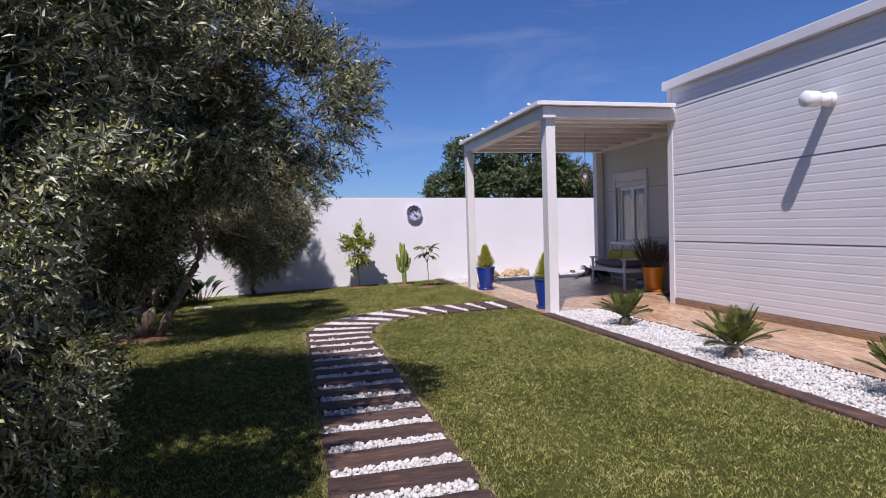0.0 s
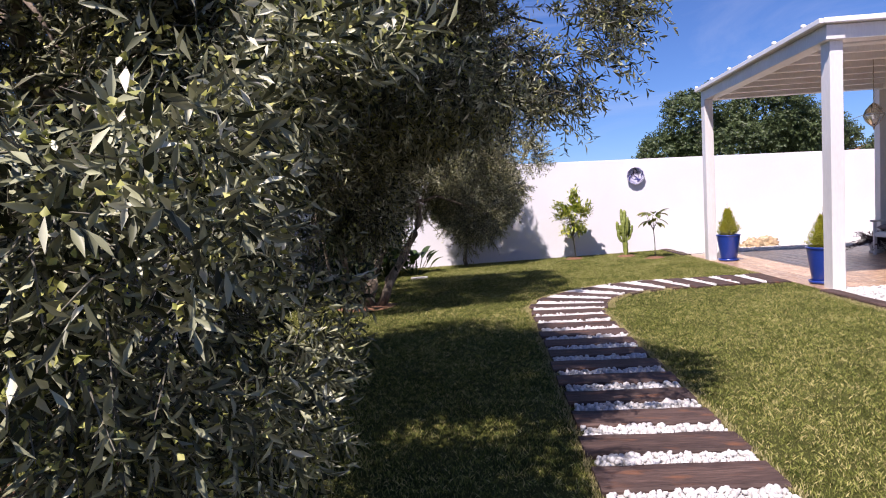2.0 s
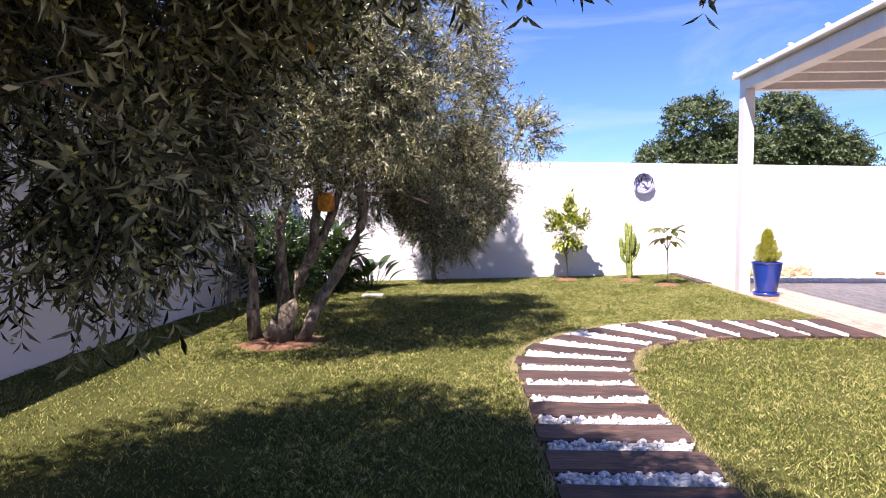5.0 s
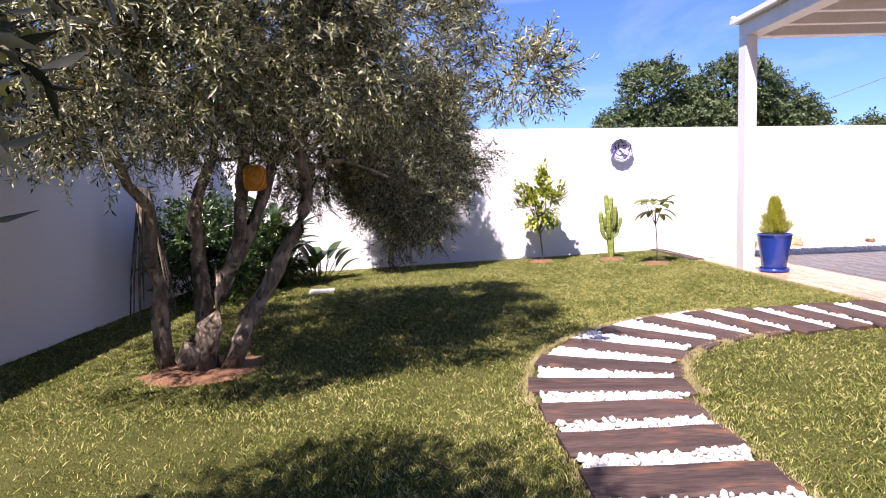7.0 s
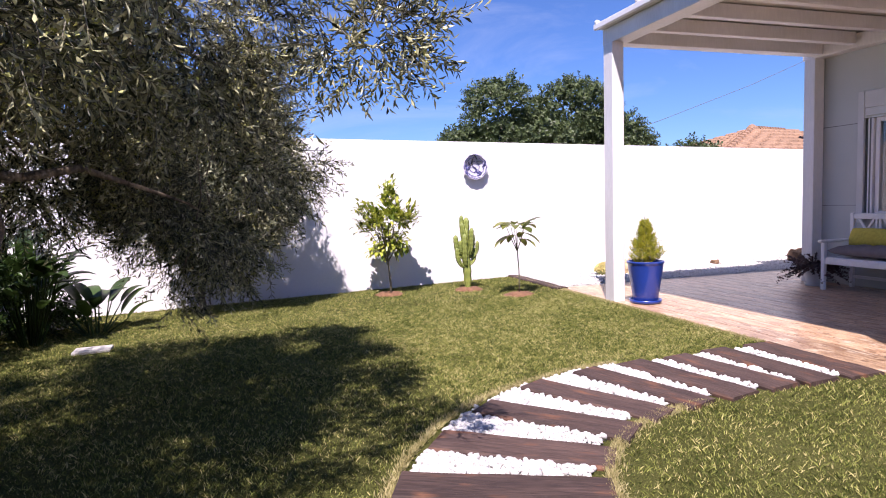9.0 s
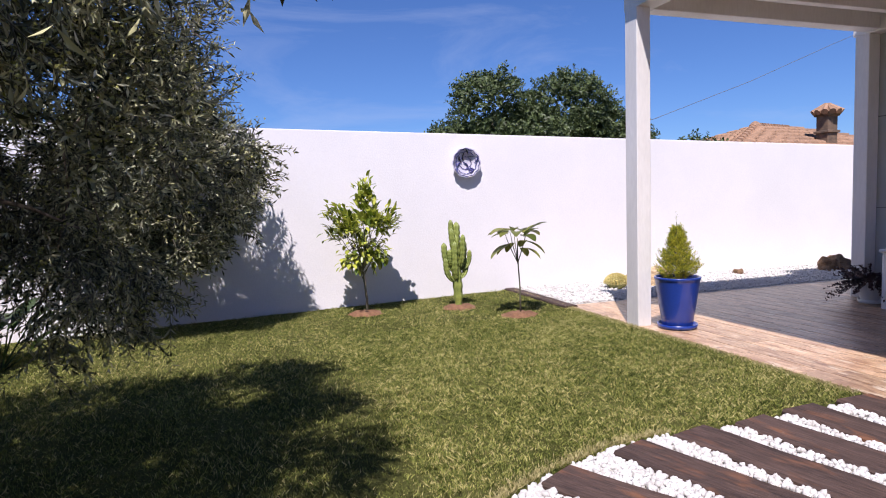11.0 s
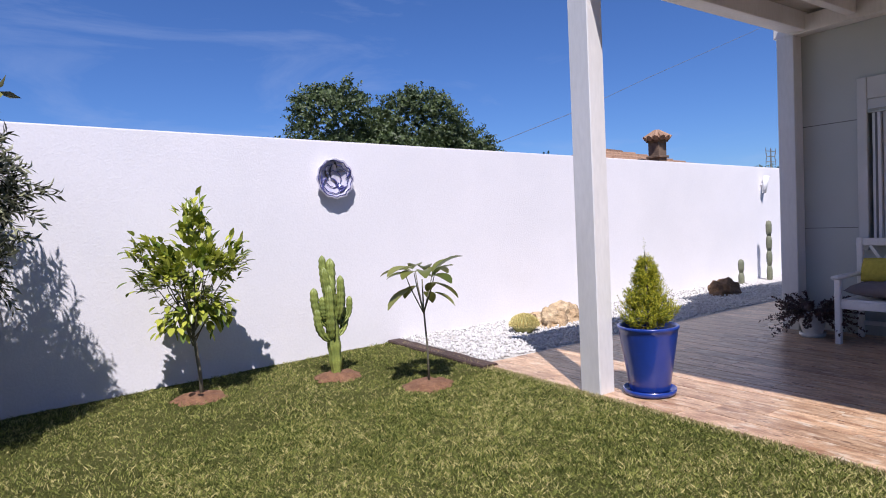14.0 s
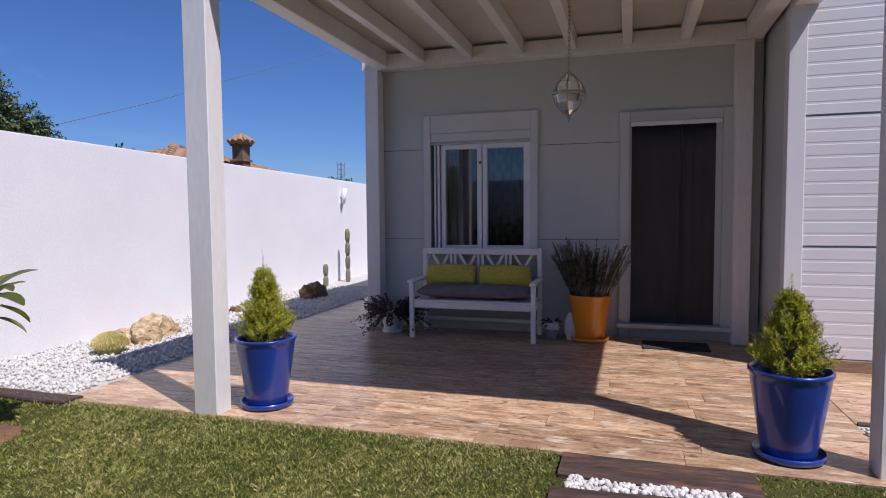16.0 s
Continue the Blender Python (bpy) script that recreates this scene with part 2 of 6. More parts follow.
M = dict(
    render_white=mat("white_render", (0.77, 0.75, 0.77), (0.73, 0.715, 0.735), rough=0.85, scale=1.3, fine=55, bump=0.35, dist=0.006, fine_amt=0.03),
    facade=mat("facade_paint", (0.5, 0.52, 0.5), (0.46, 0.485, 0.47), rough=0.75, scale=1.6, fine=140, bump=0.15, dist=0.002, fine_amt=0.04),
    clad=mat("clad_panel", (0.65, 0.65, 0.675), (0.61, 0.61, 0.64), rough=0.45, scale=1.2, fine=200, bump=0.05, dist=0.001, fine_amt=0.03),
    clad_joint=mat("clad_joint", (0.48, 0.48, 0.49), rough=0.8, bump=0),
    joint=mat("joint_dark", (0.16, 0.16, 0.16), rough=0.8, bump=0),
    pergola=mat("pergola_white_wood", (0.74, 0.72, 0.71), (0.66, 0.64, 0.62), rough=0.5, scale=2.5, fine=40, bump=0.25, dist=0.002, stretch=(1, 1, 0.25), fine_amt=0.06),
    roofsheet=mat("roof_sheet", (0.6, 0.58, 0.53), (0.54, 0.52, 0.47), rough=0.6, scale=2, fine=30, bump=0.03, fine_amt=0.05),
    pvc=mat("white_pvc", (0.78, 0.77, 0.77), (0.74, 0.73, 0.73), rough=0.35, scale=3, bump=0.03, fine_amt=0.03),
    glass=glass_mat("window_glass"),
    curtain=mat("lace_curtain", (0.62, 0.58, 0.54), (0.5, 0.46, 0.42), rough=0.9, scale=6, fine=120, bump=0.3),
    curtain_dark=mat("damask_curtain", (0.1, 0.09, 0.093), (0.07, 0.063, 0.066), rough=0.8, scale=11, fine=150, bump=0.3),
    surround=mat("window_surround", (0.6, 0.6, 0.59), (0.55, 0.555, 0.545), rough=0.6, scale=3, fine=120, bump=0.1, dist=0.002, fine_amt=0.04),
    # near-black base colour stands in for the shade indoors
    room=mat("room_shade_tone", (0.06, 0.055, 0.05), rough=0.9, bump=0),
    mesh=mat("insect_mesh", (0.095, 0.09, 0.098), (0.11, 0.104, 0.112), rough=0.7, scale=2, fine=300, bump=0.3, dist=0.001),
    tile=mat("wood_tile", (0.55, 0.375, 0.235), (0.27, 0.15, 0.085), rough=0.33, scale=3.4, fine=26, bump=0.15, dist=0.002, rnd=0.22, stretch=(6, 1.3, 1), fine_amt=0.42),
    grout=mat("grout", (0.3, 0.23, 0.18), rough=0.9, fine=200),
    sleeper=mat("dark_sleeper", (0.085, 0.052, 0.042), (0.045, 0.028, 0.024), rough=0.75, scale=5, fine=34, bump=0.8, dist=0.006, rnd=0.22, stretch=(0.35, 3.0, 1), fine_amt=0.5, spec=0.35),
    pebble=mat("white_pebble", (0.66, 0.65, 0.64), (0.42, 0.4, 0.38), rough=0.7, scale=18, fine=160, bump=0.3, dist=0.002, fine_amt=0.08),
    pebble_base=mat("pebble_bed", (0.55, 0.53, 0.5), (0.38, 0.36, 0.33), rough=0.9, scale=40, fine=200, bump=0.6),
    soil=mat("red_soil", (0.25, 0.125, 0.065), (0.16, 0.075, 0.04), rough=0.95, scale=14, fine=90, bump=1.0, dist=0.02, fine_amt=0.4),
    turf=mat("turf_ground", (0.1, 0.102, 0.032), (0.055, 0.06, 0.017), rough=1.0, scale=1.6, fine=110, bump=1.0, dist=0.02, fine_amt=0.6, spec=0.05),
    grass=leaf_mat("grass_blade", (0.05, 0.07, 0.014), (0.31, 0.328, 0.085), (0.52, 0.46, 0.2), rough=0.65, translucent=0.12, spread=1.1, noise_amt=0.34, top=0.78, spec=0.12, clump=1.3),
    straw=leaf_mat("straw_blade", (0.3, 0.27, 0.1), (0.58, 0.5, 0.26), rough=0.6, translucent=0.3),
    bark=mat("olive_bark", (0.23, 0.18, 0.13), (0.085, 0.066, 0.05), rough=0.9, scale=9, fine=38, bump=1.0, dist=0.02, stretch=(1, 1, 0.35), fine_amt=0.45),
    twig=mat("olive_twig", (0.17, 0.16, 0.11), (0.12, 0.11, 0.08), rough=0.8, bump=0.2),
    olive=leaf_mat("olive_leaf", (0.018, 0.023, 0.008), (0.4, 0.41, 0.25), (0.7, 0.69, 0.52), rough=0.42, translucent=0.1, spread=1.4, noise_amt=0.15, spec=0.22),
    olive_pale=leaf_mat("pale_olive_leaf", (0.024, 0.028, 0.009), (0.54, 0.53, 0.3), (0.78, 0.75, 0.54), rough=0.42, translucent=0.12, spread=1.4, noise_amt=0.15, spec=0.22),
    old_leaf=leaf_mat("withered_leaf", (0.45, 0.2, 0.02), (0.7, 0.4, 0.05), rough=0.6, translucent=0.3),
    olive_bud=leaf_mat("olive_bud", (0.24, 0.26, 0.055), (0.46, 0.45, 0.14), rough=0.6, translucent=0.15),
    oak=leaf_mat("far_leaf", (0.035, 0.055, 0.018), (0.11, 0.15, 0.05), rough=0.5, translucent=0.2, spread=0.5),
    lemon=leaf_mat("lemon_leaf", (0.1, 0.16, 0.014), (0.52, 0.54, 0.08), rough=0.33, translucent=0.3),
    medlar=leaf_mat("large_leaf", (0.075, 0.105, 0.02), (0.25, 0.26, 0.07), rough=0.36, translucent=0.3),
    conifer=leaf_mat("golden_conifer", (0.1, 0.17, 0.01), (0.66, 0.6, 0.045), rough=0.6, translucent=0.25, spread=5),
    cycad=leaf_mat("cycad_leaf", (0.045, 0.065, 0.014), (0.15, 0.17, 0.035), rough=0.3, translucent=0.12),
    dark_leaf=leaf_mat("shade_leaf", (0.018, 0.035, 0.009), (0.06, 0.11, 0.025), rough=0.35, translucent=0.25),
    heath=leaf_mat("heather_leaf", (0.06, 0.06, 0.03), (0.17, 0.14, 0.075), rough=0.7, translucent=0.2),
    purple=leaf_mat("dark_red_leaf", (0.035, 0.02, 0.02), (0.1, 0.05, 0.045), rough=0.5, translucent=0.2),
    cactus=mat("cactus_skin", (0.27, 0.31, 0.07), (0.15, 0.19, 0.045), rough=0.5, scale=10, fine=80, bump=0.3),
    cactus_gold=mat("golden_cactus_skin", (0.38, 0.38, 0.13), (0.26, 0.27, 0.09), rough=0.6, scale=10, fine=80, bump=0.3),
    cactus_grey=mat("cactus_grey_skin", (0.19, 0.2, 0.13), (0.12, 0.13, 0.085), rough=0.6, scale=10, fine=80, bump=0.3),
    spine=mat("cactus_spine", (0.75, 0.66, 0.3), (0.65, 0.55, 0.22), rough=0.6, bump=0),
    rock=mat("ochre_rock", (0.6, 0.46, 0.29), (0.36, 0.24, 0.13), rough=0.9, scale=5, fine=22, bump=1.0, dist=0.05, fine_amt=0.45),
    rock_brown=mat("brown_rock", (0.22, 0.13, 0.07), (0.12, 0.07, 0.04), rough=0.9, scale=6, fine=36, bump=1.0, dist=0.03, fine_amt=0.3),
    blue=mat("blue_glaze", (0.014, 0.045, 0.27), (0.011, 0.036, 0.22), rough=0.28, scale=4, fine=60, bump=0.04, coat=0.5, fine_amt=0.05),
    orange=mat("orange_glaze", (0.75, 0.25, 0.01), (0.7, 0.22, 0.01), rough=0.3, scale=4, fine=60, bump=0.04, coat=0.3, fine_amt=0.05),
    whitepot=mat("white_ceramic", (0.7, 0.7, 0.68), (0.62, 0.62, 0.6), rough=0.4, scale=6, bump=0.05, fine_amt=0.04),
    teal=mat("grey_teal_ceramic", (0.16, 0.2, 0.2), rough=0.45, bump=0.05),
    bench=mat("white_bench_paint", (0.78, 0.77, 0.76), (0.72, 0.71, 0.7), rough=0.45, scale=5, fine=70, bump=0.12, fine_amt=0.05),
    cushion=mat("grey_cushion", (0.19, 0.165, 0.17), (0.15, 0.13, 0.135), rough=0.95, scale=9, fine=260, bump=0.5, dist=0.002, fine_amt=0.15),
    yellow=mat("yellow_fabric", (0.56, 0.46, 0.07), (0.44, 0.36, 0.05), rough=0.9, scale=26, fine=260, bump=0.4, dist=0.002, fine_amt=0.12),
    metal=mat("pale_metal", (0.42, 0.38, 0.3), rough=0.35, metal=0.8, bump=0.05),
    lampglass=glass_mat("lamp_glass", (0.85, 0.85, 0.8), 0.15),
    plastic=mat("white_plastic", (0.8, 0.8, 0.8), (0.77, 0.77, 0.77), rough=0.35, bump=0.02, fine_amt=0.02),
    plate_white=mat("glazed_plate", (0.66, 0.63, 0.7), (0.5, 0.48, 0.6), rough=0.2, scale=7, bump=0.05, coat=0.5, fine_amt=0.05),
    plate_blue=mat("plate_blue_glaze", (0.05, 0.05, 0.16), (0.09, 0.09, 0.25), rough=0.2, bump=0.02, coat=0.5),
    plate_dark=mat("plate_black_glaze", (0.02, 0.02, 0.03), rough=0.2, bump=0.02, coat=0.5),
    brown=mat("brown_skirting", (0.3, 0.19, 0.12), (0.22, 0.14, 0.09), rough=0.6, scale=4, fine=40, bump=0.3, stretch=(1, 0.2, 1)),
    terracotta=mat("terracotta", (0.36, 0.215, 0.135), (0.23, 0.14, 0.09), rough=0.85, scale=3, fine=40, bump=0.4, rnd=0.2),
    chimney=mat("chimney_brick", (0.2, 0.13, 0.085), (0.1, 0.07, 0.05), rough=0.9, scale=5, fine=40, bump=0.5),
    stone=mat("pale_slab", (0.5, 0.48, 0.44), (0.4, 0.38, 0.35), rough=0.9, scale=6, fine=60, bump=0.3),
    hose=mat("blue_hose", (0.02, 0.03, 0.3), rough=0.35, bump=0.05),
    amber=mat("amber_weave", (0.75, 0.33, 0.03), (0.5, 0.19, 0.015), rough=0.55, scale=30, fine=120, bump=0.6),
    wire=mat("grey_wire", (0.12, 0.13, 0.16), rough=0.6, bump=0),
    cable=mat("black_cable", (0.02, 0.02, 0.02), rough=0.6, bump=0),
    rubber=mat("dark_mat", (0.03, 0.03, 0.032), rough=0.95, fine=200, bump=0.6),
    field=mat("dry_field", (0.16, 0.15, 0.07), (0.1, 0.11, 0.05), rough=0.95, scale=0.3, fine=6, bump=0.6),
)



def flecks(m, colour, low, high, scale, stretch):
    """Lays worn pale flecks of their own shape over a material's colour."""
    n, l = m.node_tree.nodes, m.node_tree.links
    b = n["Principled BSDF"]
    src = b.inputs["Base Color"].links[0].from_socket
    tc, mp, oi = n.new("ShaderNodeTexCoord"), n.new("ShaderNodeMapping"), n.new("ShaderNodeObjectInfo")
    mp.inputs["Scale"].default_value = stretch
    shift = n.new("ShaderNodeVectorMath")
    shift.operation = "SCALE"
    shift.inputs[0].default_value = (11.0, 23.0, 5.0)
    l.new(oi.outputs["Random"], shift.inputs["Scale"])
    l.new(shift.outputs[0], mp.inputs["Location"])
    l.new(tc.outputs["Object"], mp.inputs["Vector"])
    nz, mr, mix = n.new("ShaderNodeTexNoise"), n.new("ShaderNodeMapRange"), n.new("ShaderNodeMix")
    nz.inputs["Scale"].default_value, nz.inputs["Detail"].default_value = scale, 4
    mr.inputs["From Min"].default_value, mr.inputs["From Max"].default_value, mr.inputs["To Max"].default_value = low, high, 0.85
    mix.data_type = "RGBA"
    mix.inputs[7].default_value = (*colour, 1)
    l.new(mp.outputs["Vector"], nz.inputs["Vector"])
    l.new(nz.outputs["Fac"], mr.inputs["Value"])
    l.new(mr.outputs["Result"], mix.inputs[0])
    l.new(src, mix.inputs[6])
    l.new(mix.outputs[2], b.inputs["Base Color"])


flecks(M["tile"], (0.6, 0.5, 0.38), 0.57, 0.68, 7.0, (3.2, 0.9, 1))
flecks(M["tile"], (0.13, 0.065, 0.035), 0.62, 0.68, 9.0, (2.6, 1.0, 1))
flecks(M["bark"], (0.42, 0.34, 0.25), 0.52, 0.64, 12.0, (1, 1, 0.6))
flecks(M["bark"], (0.035, 0.028, 0.022), 0.6, 0.66, 17.0, (1, 1, 0.8))
flecks(M["sleeper"], (0.17, 0.075, 0.04), 0.58, 0.72, 4.0, (1.0, 3.0, 1))

# ---- mesh helpers ----


def link_bm(name, bm, material, parent=None, label="", smooth=False):
    me = bpy.data.meshes.new(name)
    bm.normal_update()
    bm.to_mesh(me)
    bm.free()
    if smooth:
        me.polygons.foreach_set("use_smooth", [True] * len(me.polygons))
    if material:
        me.materials.append(M[material])
    ob = new(name, me)
    if parent:
        ob.parent = parent
    if label:
        ob["label"] = label
    return ob


def part(name, bm, material, parent, label="", smooth=False):
    """One mesh object under a thing or under a part."""
    return link_bm(name, bm, material, parent, label, smooth)


def thing(name, at=(0, 0, 0), rz=0.0, label="", category="", group="", kind=""):
    ob = new(name)
    ob.empty_display_size = 0.1
    ob.matrix_basis = pose(*at, 0, 0, rz)
    return tagged(ob, label, category, group, kind)


def box(bm, x0, x1, y0, y1, z0, z1, bevel=0.0, m=None):
    """A box between two corners, with bevelled edges if asked."""
    vs = bmesh.ops.create_cube(bm, size=1)["verts"]
    for v in vs:
        v.co = Vector((x0 + (v.co.x + 0.5) * (x1 - x0), y0 + (v.co.y + 0.5) * (y1 - y0), z0 + (v.co.z + 0.5) * (z1 - z0)))
    if bevel:
        es = list({e for v in vs for e in v.link_edges})
        r = bmesh.ops.bevel(bm, geom=es, offset=bevel, segments=1, affect="EDGES", profile=0.5)
        vs = list({v for f in r["faces"] for v in f.verts} | {v for v in vs if v.is_valid})
    if m:
        bmesh.ops.transform(bm, matrix=m, verts=vs)
    return vs


def boxes(*rows, bevel=0.0):
    bm = bmesh.new()
    for r in rows:
        box(bm, *r, bevel=bevel)
    return bm


def lathe(bm, profile, seg=28, at=(0, 0, 0), wobble=None, cap=True):
    """Turn a profile of (radius, height) round z."""
    rings = []
    for r, z in profile:
        ring = []
        for i in range(seg):
            a = 2 * math.pi * i / seg
            k = wobble(a, z) if wobble else 1.0
            ring.append(bm.verts.new((at[0] + r * k * math.cos(a), at[1] + r * k * math.sin(a), at[2] + z)))
        rings.append(ring)
    for a, b in zip(rings, rings[1:]):
        for i in range(seg):
            j = (i + 1) % seg
            bm.faces.new((a[i], a[j], b[j], b[i]))
    if cap and profile[0][0] > 1e-4:
        bm.faces.new(list(reversed(rings[0])))
    if cap and profile[-1][0] > 1e-4:
        bm.faces.new(rings[-1])
    return rings


def tube(bm, pts, radii, seg=8, rough=0.0, rng=random):
    """A tapered tube along points."""
    pts = [Vector(p) for p in pts]
    rings = []
    up = Vector((0.31, 0.17, 0.93))
    for i, p in enumerate(pts):
        d = (pts[min(i + 1, len(pts) - 1)] - pts[max(i - 1, 0)]).normalized()
        s = d.cross(up)
        if s.length < 0.05:
            s = d.cross(Vector((1, 0, 0)))
        s.normalize()
        t = d.cross(s).normalized()
        r = radii[i] if hasattr(radii, "__len__") else radii
        ring = []
        for k in range(seg):
            a = 2 * math.pi * k / seg
            rr = r * (1 + rough * (noise.noise((p + s * math.cos(a) * r * 3 + t * math.sin(a) * r * 3) * 6)))
            ring.append(bm.verts.new(p + s * math.cos(a) * rr + t * math.sin(a) * rr))
        rings.append(ring)
    for a, b in zip(rings, rings[1:]):
        for k in range(seg):
            j = (k + 1) % seg
            bm.faces.new((a[k], a[j], b[j], b[k]))
    bm.faces.new(list(reversed(rings[0])))
    bm.faces.new(rings[-1])


def mesh_np(name, verts, faces, material, parent=None, smooth=False, label=""):
    """A mesh object from arrays: verts (n, 3) and faces (m, k)."""
    verts, faces = np.asarray(verts, dtype=np.float32), np.asarray(faces, dtype=np.int32)
    me = bpy.data.meshes.new(name)
    me.vertices.add(len(verts))
    me.vertices.foreach_set("co", verts.ravel())
    k = faces.shape[1]
    me.loops.add(faces.size)
    me.loops.foreach_set("vertex_index", faces.ravel())
    me.polygons.add(len(faces))
    me.polygons.foreach_set("loop_start", np.arange(0, faces.size, k, dtype=np.int32))
    me.polygons.foreach_set("loop_total", np.full(len(faces), k, dtype=np.int32))
    me.update(calc_edges=True)
    if smooth:
        me.polygons.foreach_set("use_smooth", np.ones(len(faces), dtype=bool))
    me.materials.append(M[material])
    ob = new(name, me)
    if parent:
        ob.parent = parent
    if label:
        ob["label"] = label
    if name in ("branchwork", "blossom", "stalk", "spine_cover", "foliage", "leafage"):
        ob["kind"] = "stuff"
    return ob


def unit(v):
    return v / np.maximum(np.linalg.norm(v, axis=-1, keepdims=True), 1e-9)


def leaves_np(base, way, side, length, width, bend=0.25, fold=0.25):
    """Lance-shaped leaves, four triangles each, folded along the midrib: arrays of base points, directions and side vectors."""
    n = len(base)
    way = unit(way)
    side = unit(side - way * np.sum(side * way, axis=1, keepdims=True))
    up = np.cross(side, way)
    length, width = np.broadcast_to(length, n)[:, None], np.broadcast_to(width, n)[:, None]
    mid = base + way * length * 0.5 + up * length * bend * 0.15
    tip = base + way * length - up * length * bend * 0.25
    a = mid + side * width * 0.5 + up * width * fold
    b = mid - side * width * 0.5 + up * width * fold
    v = np.stack([base, a, tip, b, mid], axis=1).reshape(-1, 3)
    o = np.arange(n)[:, None, None] * 5
    f = (np.array([[0, 1, 4], [1, 2, 4], [4, 2, 3], [0, 4, 3]])[None] + o).reshape(-1, 3)
    return v, f


def small_leaves_np(base, way, side, length, width, fold=0.3):
    """Narrow leaves for the crowns, two faces each, folded along the midrib."""
    n = len(base)
    way = unit(way)
    side = unit(side - way * np.sum(side * way, axis=1, keepdims=True))
    up = np.cross(side, way)
    length, width = np.broadcast_to(length, n)[:, None], np.broadcast_to(width, n)[:, None]
    mid = base + way * length * 0.52
    v = np.stack([base, mid + side * width * 0.5 + up * width * fold, base + way * length - up * length * 0.05, mid - side * width * 0.5 + up * width * fold], axis=1).reshape(-1, 3)
    f = (np.array([[0, 1, 2], [0, 2, 3]])[None] + np.arange(n)[:, None, None] * 4).reshape(-1, 3)
    return v, f


def ground_z(x, y):
    """The lawn falls gently away from the terrace."""
    s = 0.5 + 0.5 * np.clip((np.asarray(y) - 7.5) / 5.5, 0, 1)
    return -0.025 * np.clip(3.67 - np.asarray(x), 0, 8) * s

# ---- the large structure ----
GX, BX, BY, FX, CX, CY = 3.67, -4.18, 14.32, 7.08, 6.03, 7.42  # terrace edge, left wall, back wall, facade, clad face, clad corner


def grid_ground(name, x0, x1, y0, y1, nx, ny, material, zfun):
    xs, ys = np.linspace(x0, x1, nx), np.linspace(y0, y1, ny)
    gx, gy = np.meshgrid(xs, ys)
    v = np.stack([gx, gy, zfun(gx, gy)], -1).reshape(-1, 3)
    i = np.arange(nx * ny).reshape(ny, nx)
    f = np.stack([i[:-1, :-1], i[:-1, 1:], i[1:, 1:], i[1:, :-1]], -1).reshape(-1, 4)
    return mesh_np(name, v, f, material, smooth=True)


far_ground = grid_ground("ground", -2500, 2500, -2500, 2500, 81, 81, "field", lambda x, y: np.full_like(x, -0.45))
tagged(far_ground, "dry grassy ground outside the garden walls", "ground", kind="structure")
lawn = grid_ground("lawn", BX, GX, -6.0, BY, 90, 200, "turf", lambda x, y: ground_z(x, y) - 0.012 + 0.006 * np.sin(x * 7 + np.sin(y * 3)) * np.sin(y * 5.3))
tagged(lawn, "mown green lawn with straw-coloured patches", "lawn", kind="structure")


def wall_top(x):
    return 2.25 - 0.0195 * (x - 0.5)


def prism(bm, corners, z0, ztop):
    """An upright solid on a footprint; ztop gives the height at each corner."""
    lo = [bm.verts.new((x, y, z0)) for x, y in corners]
    hi = [bm.verts.new((x, y, ztop(x))) for x, y in corners]
    n = len(corners)
    bm.faces.new(list(reversed(lo)))
    bm.faces.new(hi)
    for i in range(n):
        j = (i + 1) % n
        bm.faces.new((lo[i], lo[j], hi[j], hi[i]))


bm = bmesh.new()
prism(bm, [(BX - 0.2, BY), (16.0, BY), (16.0, BY + 0.2), (BX - 0.2, BY + 0.2)], -0.5, wall_top)
bmesh.ops.bevel(bm, geom=[e for e in bm.edges if min(v.co.z for v in e.verts) > 1], offset=0.012, segments=2, affect="EDGES")
tagged(link_bm("wall_back", bm, "render_white"), "white rendered garden wall", "wall", kind="structure")
bm = bmesh.new()
prism(bm, [(BX - 0.2, -6.2), (BX, -6.2), (BX, BY), (BX - 0.2, BY)], -0.5, lambda x: 2.3)
tagged(link_bm("wall_left", bm, "render_white"), "white rendered garden wall in shade", "wall", kind="structure")
bm = bmesh.new()
prism(bm, [(BX - 0.2, -6.4), (CX + 4, -6.4), (CX + 4, -6.2), (BX - 0.2, -6.2)], -0.5, lambda x: 2.3)
tagged(link_bm("wall_front", bm, "render_white"), "white rendered garden wall", "wall", kind="structure")

# facade with a window and a door opening through it
WIN = (9.75, 10.92, 0.92, 2.30)
DOOR = (7.77, 8.70, 0.16, 2.31)
bm = boxes(
    (FX, FX + 0.25, CY, DOOR[0], -0.1, 3.5), (FX, FX + 0.25, DOOR[0], DOOR[1], DOOR[3], 3.5), (FX, FX + 0.25, DOOR[0], DOOR[1], -0.1, DOOR[2]),
    (FX, FX + 0.25, DOOR[1], WIN[0], -0.1, 3.5), (FX, FX + 0.25, WIN[0], WIN[1], -0.1, WIN[2]), (FX, FX + 0.25, WIN[0], WIN[1], WIN[3], 3.5),
    (FX, FX + 0.25, WIN[1], 11.71, -0.1, 3.5))
facade = tagged(link_bm("wall_facade", bm, "facade"), "pale grey-green rendered house wall under the pergola", "wall", kind="structure")
